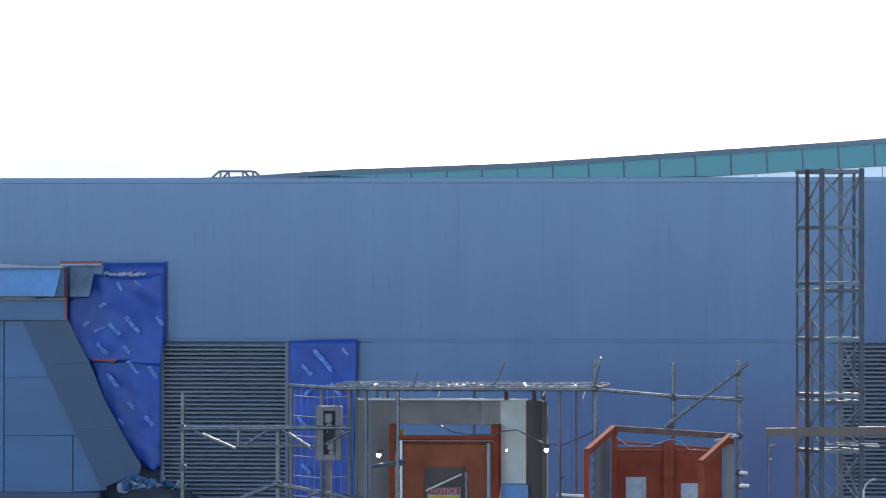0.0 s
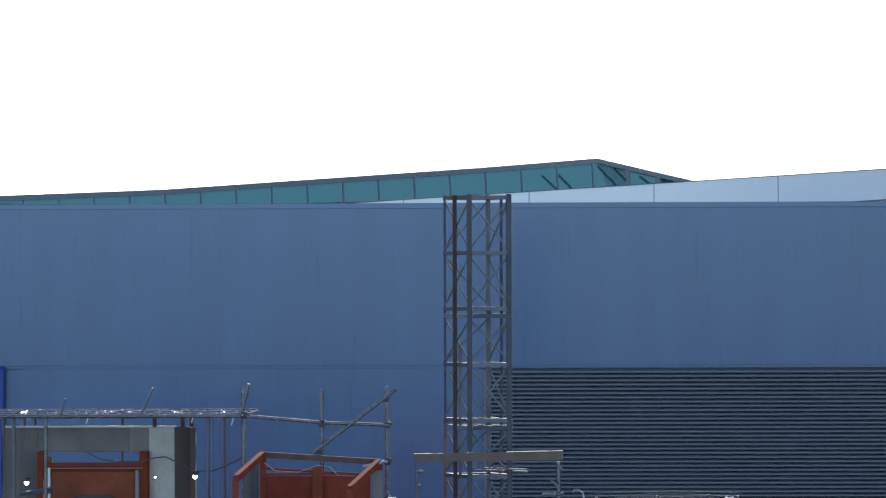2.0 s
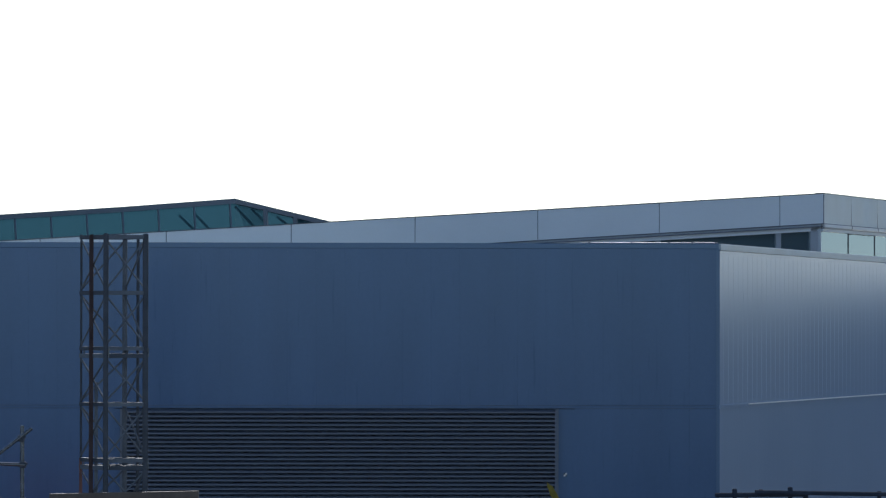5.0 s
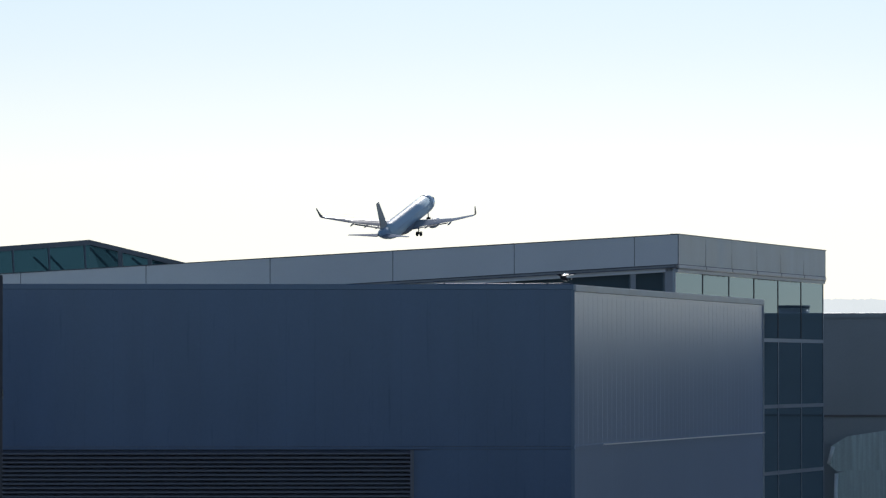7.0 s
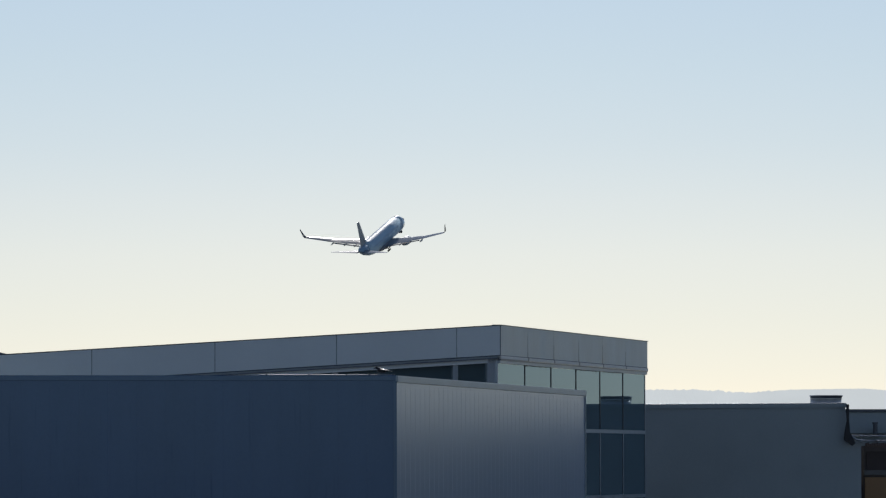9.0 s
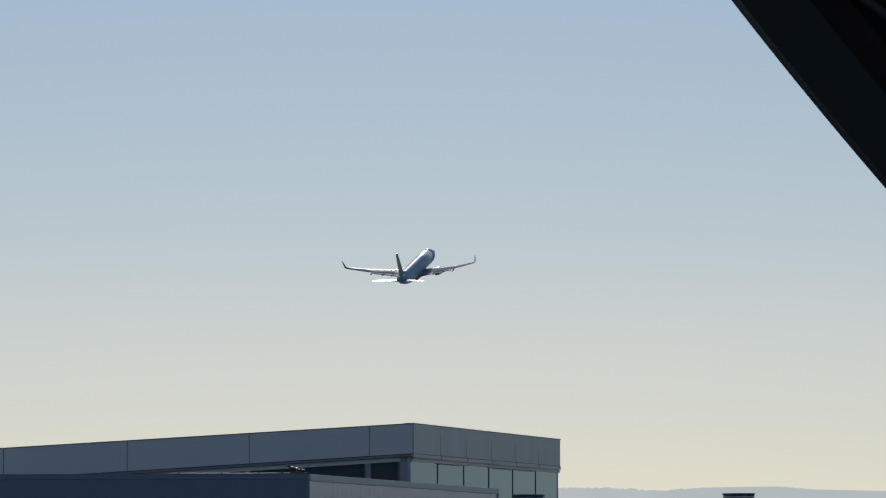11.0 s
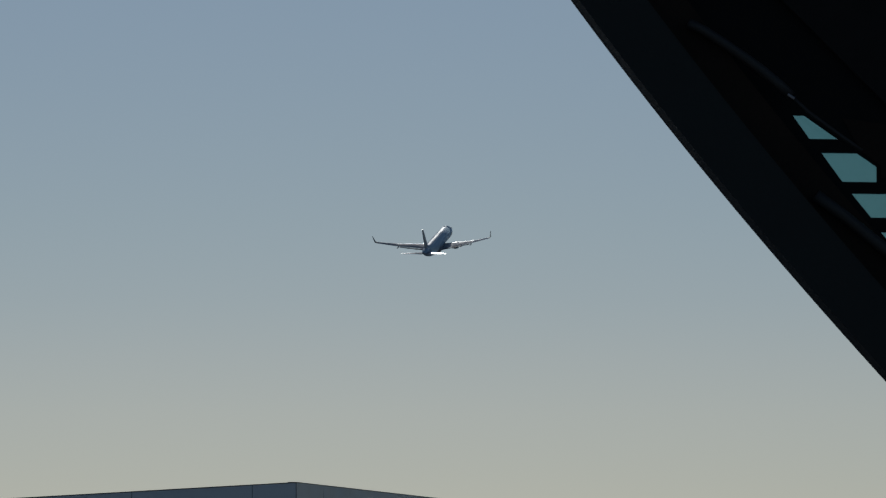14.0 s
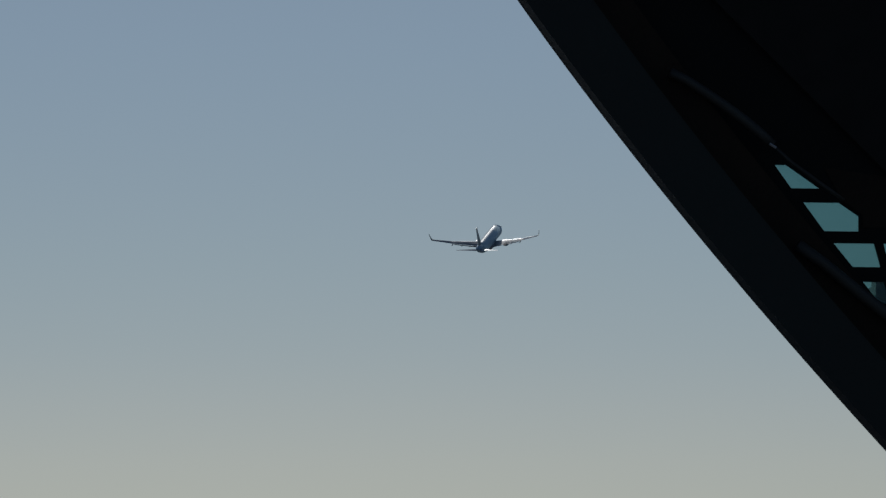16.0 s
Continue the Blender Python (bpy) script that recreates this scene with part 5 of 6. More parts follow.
# portal of grey boards with the orange door
portal = thing("site_portal", (-7.8, 61.2, 0), "temporary grey board portal around an orange door", "portal")
yp = 61.2


def panel(parent, name, x0, x1, z0, z1, y, t, mat_, bev=0.004, label=""):
    bm = B()
    box(bm, x0, x1, y, y + t, z0, z1, bev)
    return part(name, bm, mat_, parent, label)


zt = 2.92
panel(portal, "side_board", -7.8, -7.63, 0, zt, yp, 0.05, M_PLY)
panel(portal, "side_board", -7.62, -7.38, 0, zt - 0.01, yp + 0.01, 0.05, M_PLY)
panel(portal, "head_board", -7.38, -6.28, 2.63, zt, yp, 0.05, M_PLATE, label="dull grey metal head panel")
panel(portal, "head_board", -6.28, -6.04, 2.63, zt, yp, 0.045, M_ZINC)
panel(portal, "milky_panel", -6.04, -5.72, 1.92, zt, yp, 0.04, M_MILKY, label="milky translucent panel")
panel(portal, "timber_post", -5.715, -5.52, 0, zt + 0.01, 61.05, 0.12, M_BROWNPOST)
panel(portal, "timber_post", -5.515, -5.45, 0, zt + 0.0, 60.9, 0.16, M_BROWNPOST)
for x in (-5.96, -5.62, -5.51):
    panel(portal, "rusty_stub", x - 0.022, x + 0.022, zt + 0.01, 3.075, 61.08, 0.05, M_RUST, 0.004, "short rusty upright under the canopy")
panel(portal, "top_rail", -7.8, -5.71, zt, zt + 0.025, yp - 0.02, 0.1, M_GALV)
panel(portal, "blue_sheet", -6, -5.68, 0.2, 1.91, 61, 0.05, M_LIGHTBLUE)
door = part("door_frame", box(box(box(B(), -7.35, -7.28, 60.85, 61.19, 0, 2.64), -6.12, -6.03, 60.85, 61.19, 0, 2.64), -7.28, -6.12, 60.9, 61.1, 2.4, 2.48), M_JAMB, portal, "rust-red steel door frame")
panel(portal, "inner_frame", -6.165, -6.125, 0, 2.42, 60.8, 0.06, M_ZINC)
panel(portal, "inner_frame", -7.26, -7.19, 0, 2.45, 60.8, 0.06, M_WHITE)
panel(portal, "head_strip", -7.27, -6.08, 2.44, 2.45, 60.83, 0.03, M_GALV)
panel(portal, "head_rail", -7.28, -6.07, 2.46, 2.51, 60.84, 0.05, M_ORANGE)
leaf = panel(portal, "door_leaf", -7.19, -6.17, 0.1, 2.4, 60.86, 0.045, M_DOOR, label="orange painted site door")
panel(leaf, "door_window", -6.92, -6.44, 1.67, 2.12, 60.83, 0.03, M_BROWNPOST)
sign = panel(leaf, "notice_sign", -6.88, -6.48, 1.6, 1.89, 60.8, 0.02, M_MESHWIN, label="red and yellow notice sign")
panel(sign, "sign_head", -6.87, -6.49, 1.8, 1.89, 60.793, 0.006, M_RED, 0)
panel(sign, "sign_field", -6.87, -6.49, 1.61, 1.79, 60.793, 0.006, M_YELLOW, 0)
txt = bpy.data.curves.new("notice_text", "FONT")
txt.body, txt.size, txt.extrude, txt.align_x, txt.align_y = "NOTICE", 0.088, 0.001, "CENTER", "CENTER"
tx = new("lettering", txt)
tx.data.materials.append(M_MESHWIN)
tx.parent = sign
tx.matrix_basis = Matrix.Translation(Vector((-6.68, 60.785, 1.84)) - BASE[sign]) @ pose(0, 0, 0, 90, 0, 0)
panel(portal, "yellow_tag", -7.27, -7.2, 2.5, 2.57, 61.1, 0.03, M_FLAG)
for x in (-7.22, -6.39):
    pipe(portal, (x, 60.6, 0), (x, 60.6, 2.08), 0.024, "bollard_post")
bm = B()
tube(bm, (-6.89, 60.7, 1.85), (-6.46, 60.7, 2.05), 0.012, 6)
part("push_bar", bm, M_GALV, leaf)

# work lights on their cable; the last bulb stands in for a reflection in the milky panel
for q in ((-7.41, 60.3, 2.29), (-5.4, 60.3, 2.36), (-5.27, 60.6, 1.97), (-5.955, 61.1, 2.325)):
    lamp = thing("festoon_lamp_and_reflection", q, "lit bulbs of the work lights and their reflection in the panel", "work light", "festoon work lights")
    bm = B()
    bmesh.ops.create_uvsphere(bm, u_segments=14, v_segments=10, radius=0.026 if q[2] > 2.1 and q[1] < 60.5 else 0.012, matrix=Matrix.Translation(q))
    part("bulb", bm, M_BULB, lamp, "glowing bulb", True)
    bm = B()
    if q[1] < 60.7:
        tube(bm, Vector(q) + Vector((0, 0, 0.016)), Vector(q) + Vector((0.012, 0, 0.062)), 0.022, 8)
        tube(bm, Vector(q) + Vector((0.012, 0, 0.05)), Vector(q) + Vector((0.052, 0, 0.058)), 0.013, 8)
    else:
        tube(bm, Vector(q) + Vector((0, 0.01, 0)), Vector(q) + Vector((0, 0.08, 0)), 0.014, 8)
    part("socket", bm, M_BLACK, lamp)
cab = [(-6.7, 60.3, 2.66), (-6.53, 60.3, 2.57), (-6.33, 60.3, 2.54), (-6.04, 60.3, 2.54), (-5.92, 60.3, 2.58), (-5.75, 60.3, 2.6), (-5.58, 60.3, 2.51), (-5.4, 60.3, 2.42), (-5.18, 60.3, 2.43), (-4.9, 60.2, 2.55), (-4.76, 60.1, 2.64)]
bm = B()
sweep(bm, cab, 0.009, 6)
solo("festoon_cable", bm, M_GREYPAINT, "sagging grey power cable between the work lights", "cable")
bm = B()
tube(bm, (-7.48, 60.2, 2.16), (-7.08, 60.2, 2.23), 0.022, 8)
tube(bm, (-7.48, 60.2, 2.16), (-7.09, 60.2, 2.19), 0.018, 8)
solo("bracket_arm", bm, M_GREYPAINT, "blue-grey steel bracket arm", "bracket")

# right scaffold
right_sc = thing("tube_scaffold", (-4.6, 60, 0), "galvanised tube scaffold with a diagonal brace", "scaffold")
pipe(right_sc, (-4.78, 60, 0), (-4.8, 60, 3.42), 0.026, "post")
pipe(right_sc, (-4.81, 59.95, 3.15), (-4.73, 59.95, 3.47), 0.02, "loose_rod")
pipe(right_sc, (-3.87, 60, 0), (-3.87, 60, 3.4), 0.024, "post")
pipe(right_sc, (-3.09, 60, 0), (-3.1, 60, 3.44), 0.024, "post")
pipe(right_sc, (-4.76, 59.93, 3.09), (-3.84, 59.93, 3.01), 0.021, "ledger")
pipe(right_sc, (-3.88, 59.93, 3.01), (-3.06, 59.93, 2.98), 0.021, "ledger")
pipe(right_sc, (-3.97, 59.9, 2.65), (-2.98, 59.9, 3.41), 0.021, "brace")
for q in ((-4.78, 59.97, 3.1), (-3.86, 59.97, 3), (-3.09, 59.97, 2.98), (-3.11, 59.95, 3.29), (-3.89, 59.95, 2.68), (-3.09, 60, 2.55), (-3.09, 60, 2.11), (-3.09, 60, 1.96)):
    clamp(right_sc, q)
for a, b in (((-3.09, 59.9, 2.11), (-2.99, 59.9, 2.11)), ((-3.09, 59.9, 1.96), (-2.97, 59.9, 1.96)), ((-5.25, 60, 1.84), (-4.88, 60, 1.82)), ((-3.17, 59.9, 2.55), (-3.09, 59.9, 2.55))):
    pipe(right_sc, a, b, 0.02, "stub", M_GALV)

# orange enclosure, open on top
gate = thing("hoist_gate_enclosure", (-4.7, 59.6, 0), "orange steel hoist gate enclosure with two leaves", "gate enclosure")
yb = 59.7
for x0, x1, wx0, wx1, wt in ((-4.57, -3.9, -4.41, -4.17, 2.07), (-3.87, -3.28, -3.76, -3.55, 2)):
    g = part("gate_leaf", box(B(), x0, x1, yb, yb + 0.04, 0.1, 2.39, 0.006), M_ORANGE, gate, "orange sheet steel gate leaf")
    panel(g, "mesh_window", wx0, wx1, wt - 0.5, wt, yb - 0.015, 0.012, M_MESHWIN, 0.003, "pale perforated viewing panel")
    bm = B()
    bar(bm, (x0, yb - 0.01, 2.41), (x1, yb - 0.01, 2.41), 0.03, 0.03)
    part("leaf_rail", bm, M_JAMB, g)
bm = B()
bar(bm, (-4.58, 59.75, 2.64), (-3.16, 59.75, 2.55), 0.085, 0.07)
part("top_beam", bm, M_RUST, gate, "rusty brown top beam")
for x in (-3.93, -3.87):
    panel(gate, "centre_stile", x - 0.03, x + 0.03, 0.1, 2.5, 59.62, 0.05, M_JAMB)
for xa, za, xb, zb in ((-4.55, 2.64, -4.78, 2.4), (-3.18, 2.55, -3.46, 2.28)):
    bm = B()
    bar(bm, (xa, 59.7, za), (xb, 58.6, zb), 0.06, 0.075)
    part("raking_rail", bm, M_ORANGE if xa < -4.5 else M_JAMB, gate)
    panel(gate, "front_post", xb - 0.035, xb + 0.035, 0, zb, 58.58, 0.06, M_ORANGE if xa < -4.5 else M_JAMB)
    panel(gate, "rear_post", xa - 0.03, xa + 0.045, 0, za, 59.64, 0.06, M_ORANGE)
bm = B()
pts = [(-4.7, 58.7, 0.1), (-4.59, 59.6, 0.1), (-4.59, 59.6, 2.54), (-4.7, 58.7, 2.41)]
quad(bm, pts)
bmesh.ops.solidify(bm, geom=bm.faces, thickness=0.02)
part("side_panel", bm, M_ZINC, gate, "galvanised side sheet")
panel(gate, "side_panel", -3.25, -3.13, 0, 2.46, 59.55, 0.03, M_PLY)
bm = B()
sweep(bm, [(-4.52, 59.6, 2.55), (-4.39, 59.6, 2.45), (-4.12, 59.6, 2.44), (-3.89, 59.6, 2.52), (-3.75, 59.6, 2.5), (-3.66, 59.6, 2.4), (-3.46, 59.6, 2.39)], 0.0042, 6)
part("hose", bm, M_GALV, gate, "pale hose slung over the gate")
bm = B()
bar(bm, (-4.56, 59.7, 2.48), (-3.28, 59.7, 2.4), 0.03, 0.03)
part("leaf_rail", bm, M_JAMB, gate)
bm = B()
tube(bm, (-3.36, 59.62, 2.5), (-3.13, 59.62, 2.55), 0.02, 8)
part("bolt_bar", bm, M_GALV, gate)

# landing plank by the mast
land = thing("loading_platform_rail", (-1.7, 59.2, 0), "weathered timber rail beam on steel posts before the mast", "platform rail")
bm = B()
x0, x1 = -2.74, -1.01
prism(bm, [(x0, 2.57), (x1, 2.595), (x1, 2.70), (x0, 2.665)], 59.15, 59.25)
part("beam", bm, M_TIMBER, land)
pipe(land, (-2.71, 59.2, 0), (-2.71, 59.2, 2.57), 0.018, "post", M_GREYPAINT)
pipe(land, (-1.06, 59.2, 0), (-1.06, 59.2, 2.57), 0.028, "post")
for a, b in (((-1.25, 59.1, 2.19), (-1, 59.1, 2.2)), ((-1.17, 59.1, 2.12), (-1.04, 59.1, 2.12)), ((-1.15, 59.1, 2.35), (-1.08, 59.1, 2.3)), ((-1.06, 59.1, 2.08), (-0.96, 59.1, 2.08)), ((-1.05, 59.1, 2.51), (-1.02, 59.1, 2.48)), ((-2.72, 59.15, 2.46), (-2.63, 59.15, 2.46)), ((-2.72, 59.15, 2.3), (-2.67, 59.15, 2.3))):
    pipe(land, a, b, 0.017, "stub")
for z_, y_ in ((2.49, 59.5), (2.45, 59.9)):
    bm = B()
    bar(bm, (-2.06, y_, z_), (-1.44, y_, z_ - 0.02), 0.05, 0.018)
    part("board", bm, M_MAST, land, "thin shiny metal deck board")
cane = B()
sweep(cane, [(-0.9, 59.3, 2.21), (-0.88, 59.3, 2.24), (-0.83, 59.3, 2.24), (-0.78, 59.3, 2.2), (-0.77, 59.3, 2.14), (-0.78, 59.3, 2.05), (-0.82, 59.3, 1.89), (-0.82, 59.3, 0.0)], 0.011, 6)
solo("bent_hose_end", cane, M_GALV, "bent white pipe end sticking up", "pipe")
bm = B()
sweep(bm, [(-1.61, 59.3, 0.0), (-1.61, 59.3, 1.95), (-1.57, 59.3, 2.03), (-1.51, 59.3, 2.07), (-1.47, 59.3, 2.07)], 0.014, 6)
solo("bent_hose_end", bm, M_GALV, "bent white pipe end sticking up", "pipe")

cage = thing("wire_cage", (0.5, 59.5, 0), "low wire mesh stillage cage with loose wire on top", "stillage cage")
xa, xb, zt2 = -0.64, 1.05, 2.19
for x in (-0.62, -0.05, 0.09, 0.68, 1.02):
    pipe(cage, (x, 59.5, 0), (x, 59.5, zt2 - 0.06 + 0.05 * random.random()), 0.018, "post", M_MASTDARK)
for k in range(8):
    bm = B()
    pts = [(xa + (xb - xa) * u, 59.4 + 0.02 * k, zt2 + 0.03 * math.sin(3.1 * u) - 0.035 * k + 0.012 * noise.noise((u * 6, k, 0))) for u in np.linspace(0, 1, 12)]
    sweep(bm, pts, 0.0022, 5)
    part("wire", bm, M_MASTDARK, cage)
for k in range(30):
    x = xa + (xb - xa) * k / 29
    pipe(cage, (x, 59.52, 0.1), (x, 59.52, zt2 - 0.03), 0.002, "wire", M_MASTDARK, 4)
pipe(cage, (0.87, 59.4, 2.13), (1, 59.4, 2.13), 0.018, "stub")

bm = B()
out = [(3.66, 2.44), (3.70, 2.40), (3.735, 2.385), (3.76, 2.34), (3.79, 2.29), (3.825, 2.22), (3.835, 2.16), (3.86, 2.11), (3.85, 2.05), (3.82, 2.02), (3.795, 2.06), (3.775, 2.14), (3.745, 2.19), (3.70, 2.27), (3.685, 2.33), (3.66, 2.38)]
prism(bm, out, 71.17, 71.23)
for a, b in (((3.67, 71.16, 2.42), (3.80, 71.16, 2.17)), ((3.72, 71.155, 2.38), (3.83, 71.155, 2.10)), ((3.69, 71.16, 2.33), (3.80, 71.16, 2.08))):
    bar(bm, a, b, 0.018, 0.02)          # folds
tube(bm, (3.815, 71.2, 2.08), (3.82, 71.2, 0), 0.014, 8)
solo("furled_flag", bm, M_FLAG, "furled yellow marker flag on a thin pole", "flag", at=(3.81, 71.2, 0))

mark = thing("survey_target", (3.96, 71.99, 2.52), "small black and white survey target mark on the wall", "survey mark")
for k, material in ((-1, M_BLACK), (1, M_WHITE)):
    for d in (-1, 1):
        bm = B()
        x, z = 3.96 + 0.011 * d, 2.52 + 0.011 * d * k
        box(bm, x - 0.011, x + 0.011, 71.992, 72.012, z - 0.011, z + 0.011)
        part("target_field", bm, material, mark)

# rail along the lower right
rail = thing("site_handrail", (7, 62, 0), "dark steel handrail with clamps", "handrail")
pipe(rail, (4.18, 59.5, 2.45), (5.42, 59.5, 2.59), 0.03, "rail", M_STEEL)
pipe(rail, (5.24, 62, 2.56), (6.38, 62, 2.57), 0.028, "rail", M_STEEL)
pipe(rail, (5.72, 61.9, 2.6), (7.65, 61.9, 2.57), 0.026, "rail", M_STEEL)
for q in ((5.48, 62, 2.61), (6.16, 62, 2.63), (6.35, 62, 2.56), (5.8, 62, 2.6)):
    bm = B()
    box(bm, q[0] - 0.028, q[0] + 0.028, q[1] - 0.04, q[1] + 0.04, q[2] - 0.05, q[2] + 0.03, 0.01)
    part("coupler", bm, M_STEEL, rail)
for x in (5.48, 6.16, 7.25):
    pipe(rail, (x, 62, 0), (x, 62, 2.61), 0.026, "post", M_STEEL)
# wire-topped fence further along
fence = thing("wire_fence", (9.2, 64, 0), "dark steel fence with coiled wire along its top", "fence")
for u in (1366, 1410, 1498, 1540, 1582, 1626):
    x = 7.83 + (u - 1366) / 140.6
    pipe(fence, (x, 64, 0), (x, 64, 2.83), 0.022, "post", M_GREYPAINT, 8)
for zz in (2.75, 2.63):
    pipe(fence, (7.83, 64, zz), (9.81, 64, zz + 0.05), 0.012, "rail", M_GREYPAINT, 6)
bm = B()
coil = []
for k in range(160):
    a = k * 0.75
    coil.append((7.83 + 0.0125 * k, 63.95 + 0.07 * math.sin(a), 2.68 + 0.05 + 0.07 * math.cos(a) + 0.02 * noise.noise((k * 0.2, 0, 0))))
sweep(bm, coil, 0.004, 5)
part("coiled_wire", bm, M_GALV, fence, "coiled shiny wire")

# ---------------------------------------------------------------- airliner (nose along +y, its own origin amidships)
jet = thing("jet_airliner", (0, 0, 0), "pale blue and white twin-engine jet airliner climbing with gear down", "aeroplane")


def loft(bm, rings):
    for a, b in zip(rings, rings[1:]):
        n = len(a)
        for k in range(n):
            bm.faces.new((a[k], a[(k + 1) % n], b[(k + 1) % n], b[k]))
    bm.faces.new(rings[0][::-1])
    bm.faces.new(rings[-1])
    return bm


def ring(bm, y, w, h, zc, n=28):
    return [bm.verts.new((w * math.cos(a), y, zc + h * math.sin(a))) for a in (math.tau * k / n for k in range(n))]


stations = [(18.8, 0.08, 0.08, -0.55), (18.5, 0.45, 0.42, -0.5), (17.9, 0.95, 0.9, -0.38), (17.0, 1.38, 1.35, -0.2), (15.9, 1.68, 1.7, -0.07), (14.4, 1.85, 1.93, -0.01),
            (13.0, 1.88, 2.0, 0), (6, 1.88, 2.0, 0), (0, 1.88, 2.0, 0), (-6, 1.88, 2.0, 0), (-8.5, 1.88, 2.0, 0.0), (-11.5, 1.72, 1.78, 0.2), (-14.5, 1.35, 1.36, 0.55), (-16.6, 0.88, 0.92, 0.9), (-18.2, 0.42, 0.5, 1.12), (-18.9, 0.16, 0.22, 1.2)]
bm = B()
loft(bm, [ring(bm, *s) for s in stations[6:13]])
part("fuselage", bm, M_FUSE, jet, "pale blue-white fuselage", True)
bm = B()
loft(bm, [ring(bm, s[0], s[1] * 1.002, s[2] * 1.002, s[3]) for s in stations[:7]])
part("nose", bm, M_NOSE, jet, "glossy pale nose with the flight deck", True)
bm = B()
loft(bm, [ring(bm, s[0], s[1] * 1.002, s[2] * 1.002, s[3]) for s in stations[12:]])
part("tail_cone", bm, M_FUSEBLUE, jet, "blue tail cone", True)
bm = B()
loft(bm, [ring(bm, y, w, h, z, 20) for y, w, h, z in ((6.5, 0.6, 0.3, -1.75), (5, 1.75, 0.75, -1.6), (1, 2.1, 0.95, -1.6), (-4, 2.0, 0.9, -1.6), (-6.5, 0.7, 0.3, -1.7))])
part("belly_fairing", bm, M_WING, jet, "", True)


def foil(bm, sections, rise=0.0):
    """Wing lofted through sections: leading edge point, chord along -y, thickness, and the way of the thickness."""
    rings = []
    prof = [(0, 0), (0.06, 0.55), (0.3, 1.0), (0.7, 0.55), (1.0, 0.04), (1.0, -0.04), (0.6, -0.45), (0.25, -0.6), (0.05, -0.4)]
    for p, c, t, up, *twist in sections:
        fall = twist[0] if twist else rise
        rings.append([bm.verts.new(Vector(p) + Vector((0, -c * u, c * u * fall)) + Vector(up) * (t * v)) for u, v in prof])
    return loft(bm, rings)


for s in (-1, 1):
    bm = B()
    foil(bm, [((s * 1.2, 5.4, -1.58), 8.2, 0.50, (0, 0, 1)), ((s * 5.4, 2.8, -0.85), 5.2, 0.36, (0, 0, 1)), ((s * 11.5, -0.6, 0.28), 3.2, 0.2, (0, 0, 1)), ((s * 16.9, -3.7, 1.75), 1.75, 0.11, (0, 0, 1))])
    wing = part("wing", bm, M_WING, jet, "", False)
    bm = B()
    foil(bm, [((s * 16.9, -3.7, 1.75), 1.75, 0.11, (0, 0, 1)), ((s * 17.3, -4.05, 1.92), 1.55, 0.09, (-s * 0.5, 0, 0.86)), ((s * 17.5, -4.4, 2.25), 1.35, 0.08, (-s * 0.9, 0, 0.3)), ((s * 17.9, -6.0, 4.15), 0.55, 0.04, (-s, 0, 0.1))])
    part("winglet", bm, M_WINGLET, wing, "dark blended winglet")
    for x, y in ((5.6, -2.6), (8.0, -2.8), (11.0, -3.4)):
        bm = B()
        zf = -1.05 + 0.155 * (x - 5)
        loft(bm, [ring(bm, y + 1.4, 0.05, 0.05, zf, 8), ring(bm, y + 0.4, 0.17, 0.22, zf - 0.08, 8), ring(bm, y - 0.8, 0.14, 0.18, zf - 0.1, 8), ring(bm, y - 1.8, 0.03, 0.04, zf - 0.08, 8)])
        bmesh.ops.translate(bm, verts=bm.verts, vec=(s * x, 0, 0))
        part("flap_track_fairing", bm, M_WING, wing)
    bm = B()
    foil(bm, [((s * 2.2, -2.9, -1.4), 1.4, 0.14, (0, 0.15, 1)), ((s * 10.5, -3.0, -0.17), 0.9, 0.1, (0, 0.15, 1))])
    part("flap", bm, M_FLAP, wing, "partly lowered trailing flap")
    eng = B()
    loft(eng, [ring(eng, y, w, w * 0.96, z, 22) for y, w, z in ((6.5, 0.80, -2.05), (6.4, 0.95, -2.05), (5.6, 1.06, -2.05), (4.2, 1.05, -2.03), (2.9, 0.82, -1.98), (2.85, 0.6, -1.98))])
    bmesh.ops.translate(eng, verts=eng.verts, vec=(s * 4.83, 0, 0))
    engine = part("engine", eng, M_FUSEBLUE, jet, "blue engine nacelle", True)
    bm = B()
    loft(bm, [ring(bm, y, w, w, -1.98, 16) for y, w in ((3.2, 0.55), (2.4, 0.45), (1.7, 0.2))])
    bmesh.ops.translate(bm, verts=bm.verts, vec=(s * 4.83, 0, 0))
    part("exhaust_cone", bm, M_GEAR, engine, "", True)
    bm = B()
    tube(bm, (s * 4.83, 6.52, -2.05), (s * 4.83, 6.42, -2.05), 0.78, 22)
    part("fan", bm, M_BLACK, engine)
    bm = B()
    foil(bm, [((s * 4.83, 4.8, -1.15), 4.4, 0.22, (1, 0, 0)), ((s * 4.83, 4.0, -0.9), 3.6, 0.22, (1, 0, 0))])
    part("pylon", bm, M_WING, engine)
    bm = B()
    slope = 0.122 if s < 0 else 0.03
    span = [k / 9 for k in range(10)]
    foil(bm, [((s * (0.6 + 6.1 * f), -14.8 - 3.4 * f, 0.40 + 6.1 * slope * f), 4.0 - 2.65 * f, 0.28 - 0.18 * f, (0, 0, 1), 0.078 + 0.05 * f) for f in span])
    part("tailplane", bm, M_STAB, jet, "polished grey tailplane")
bm = B()
foil(bm, [((0, -11.8, 1.6), 5.4, 0.2, (1, 0, 0)), ((0, -13.0, 2.7), 4.2, 0.22, (1, 0, 0)), ((0, -16.7, 7.9), 1.9, 0.12, (1, 0, 0))])
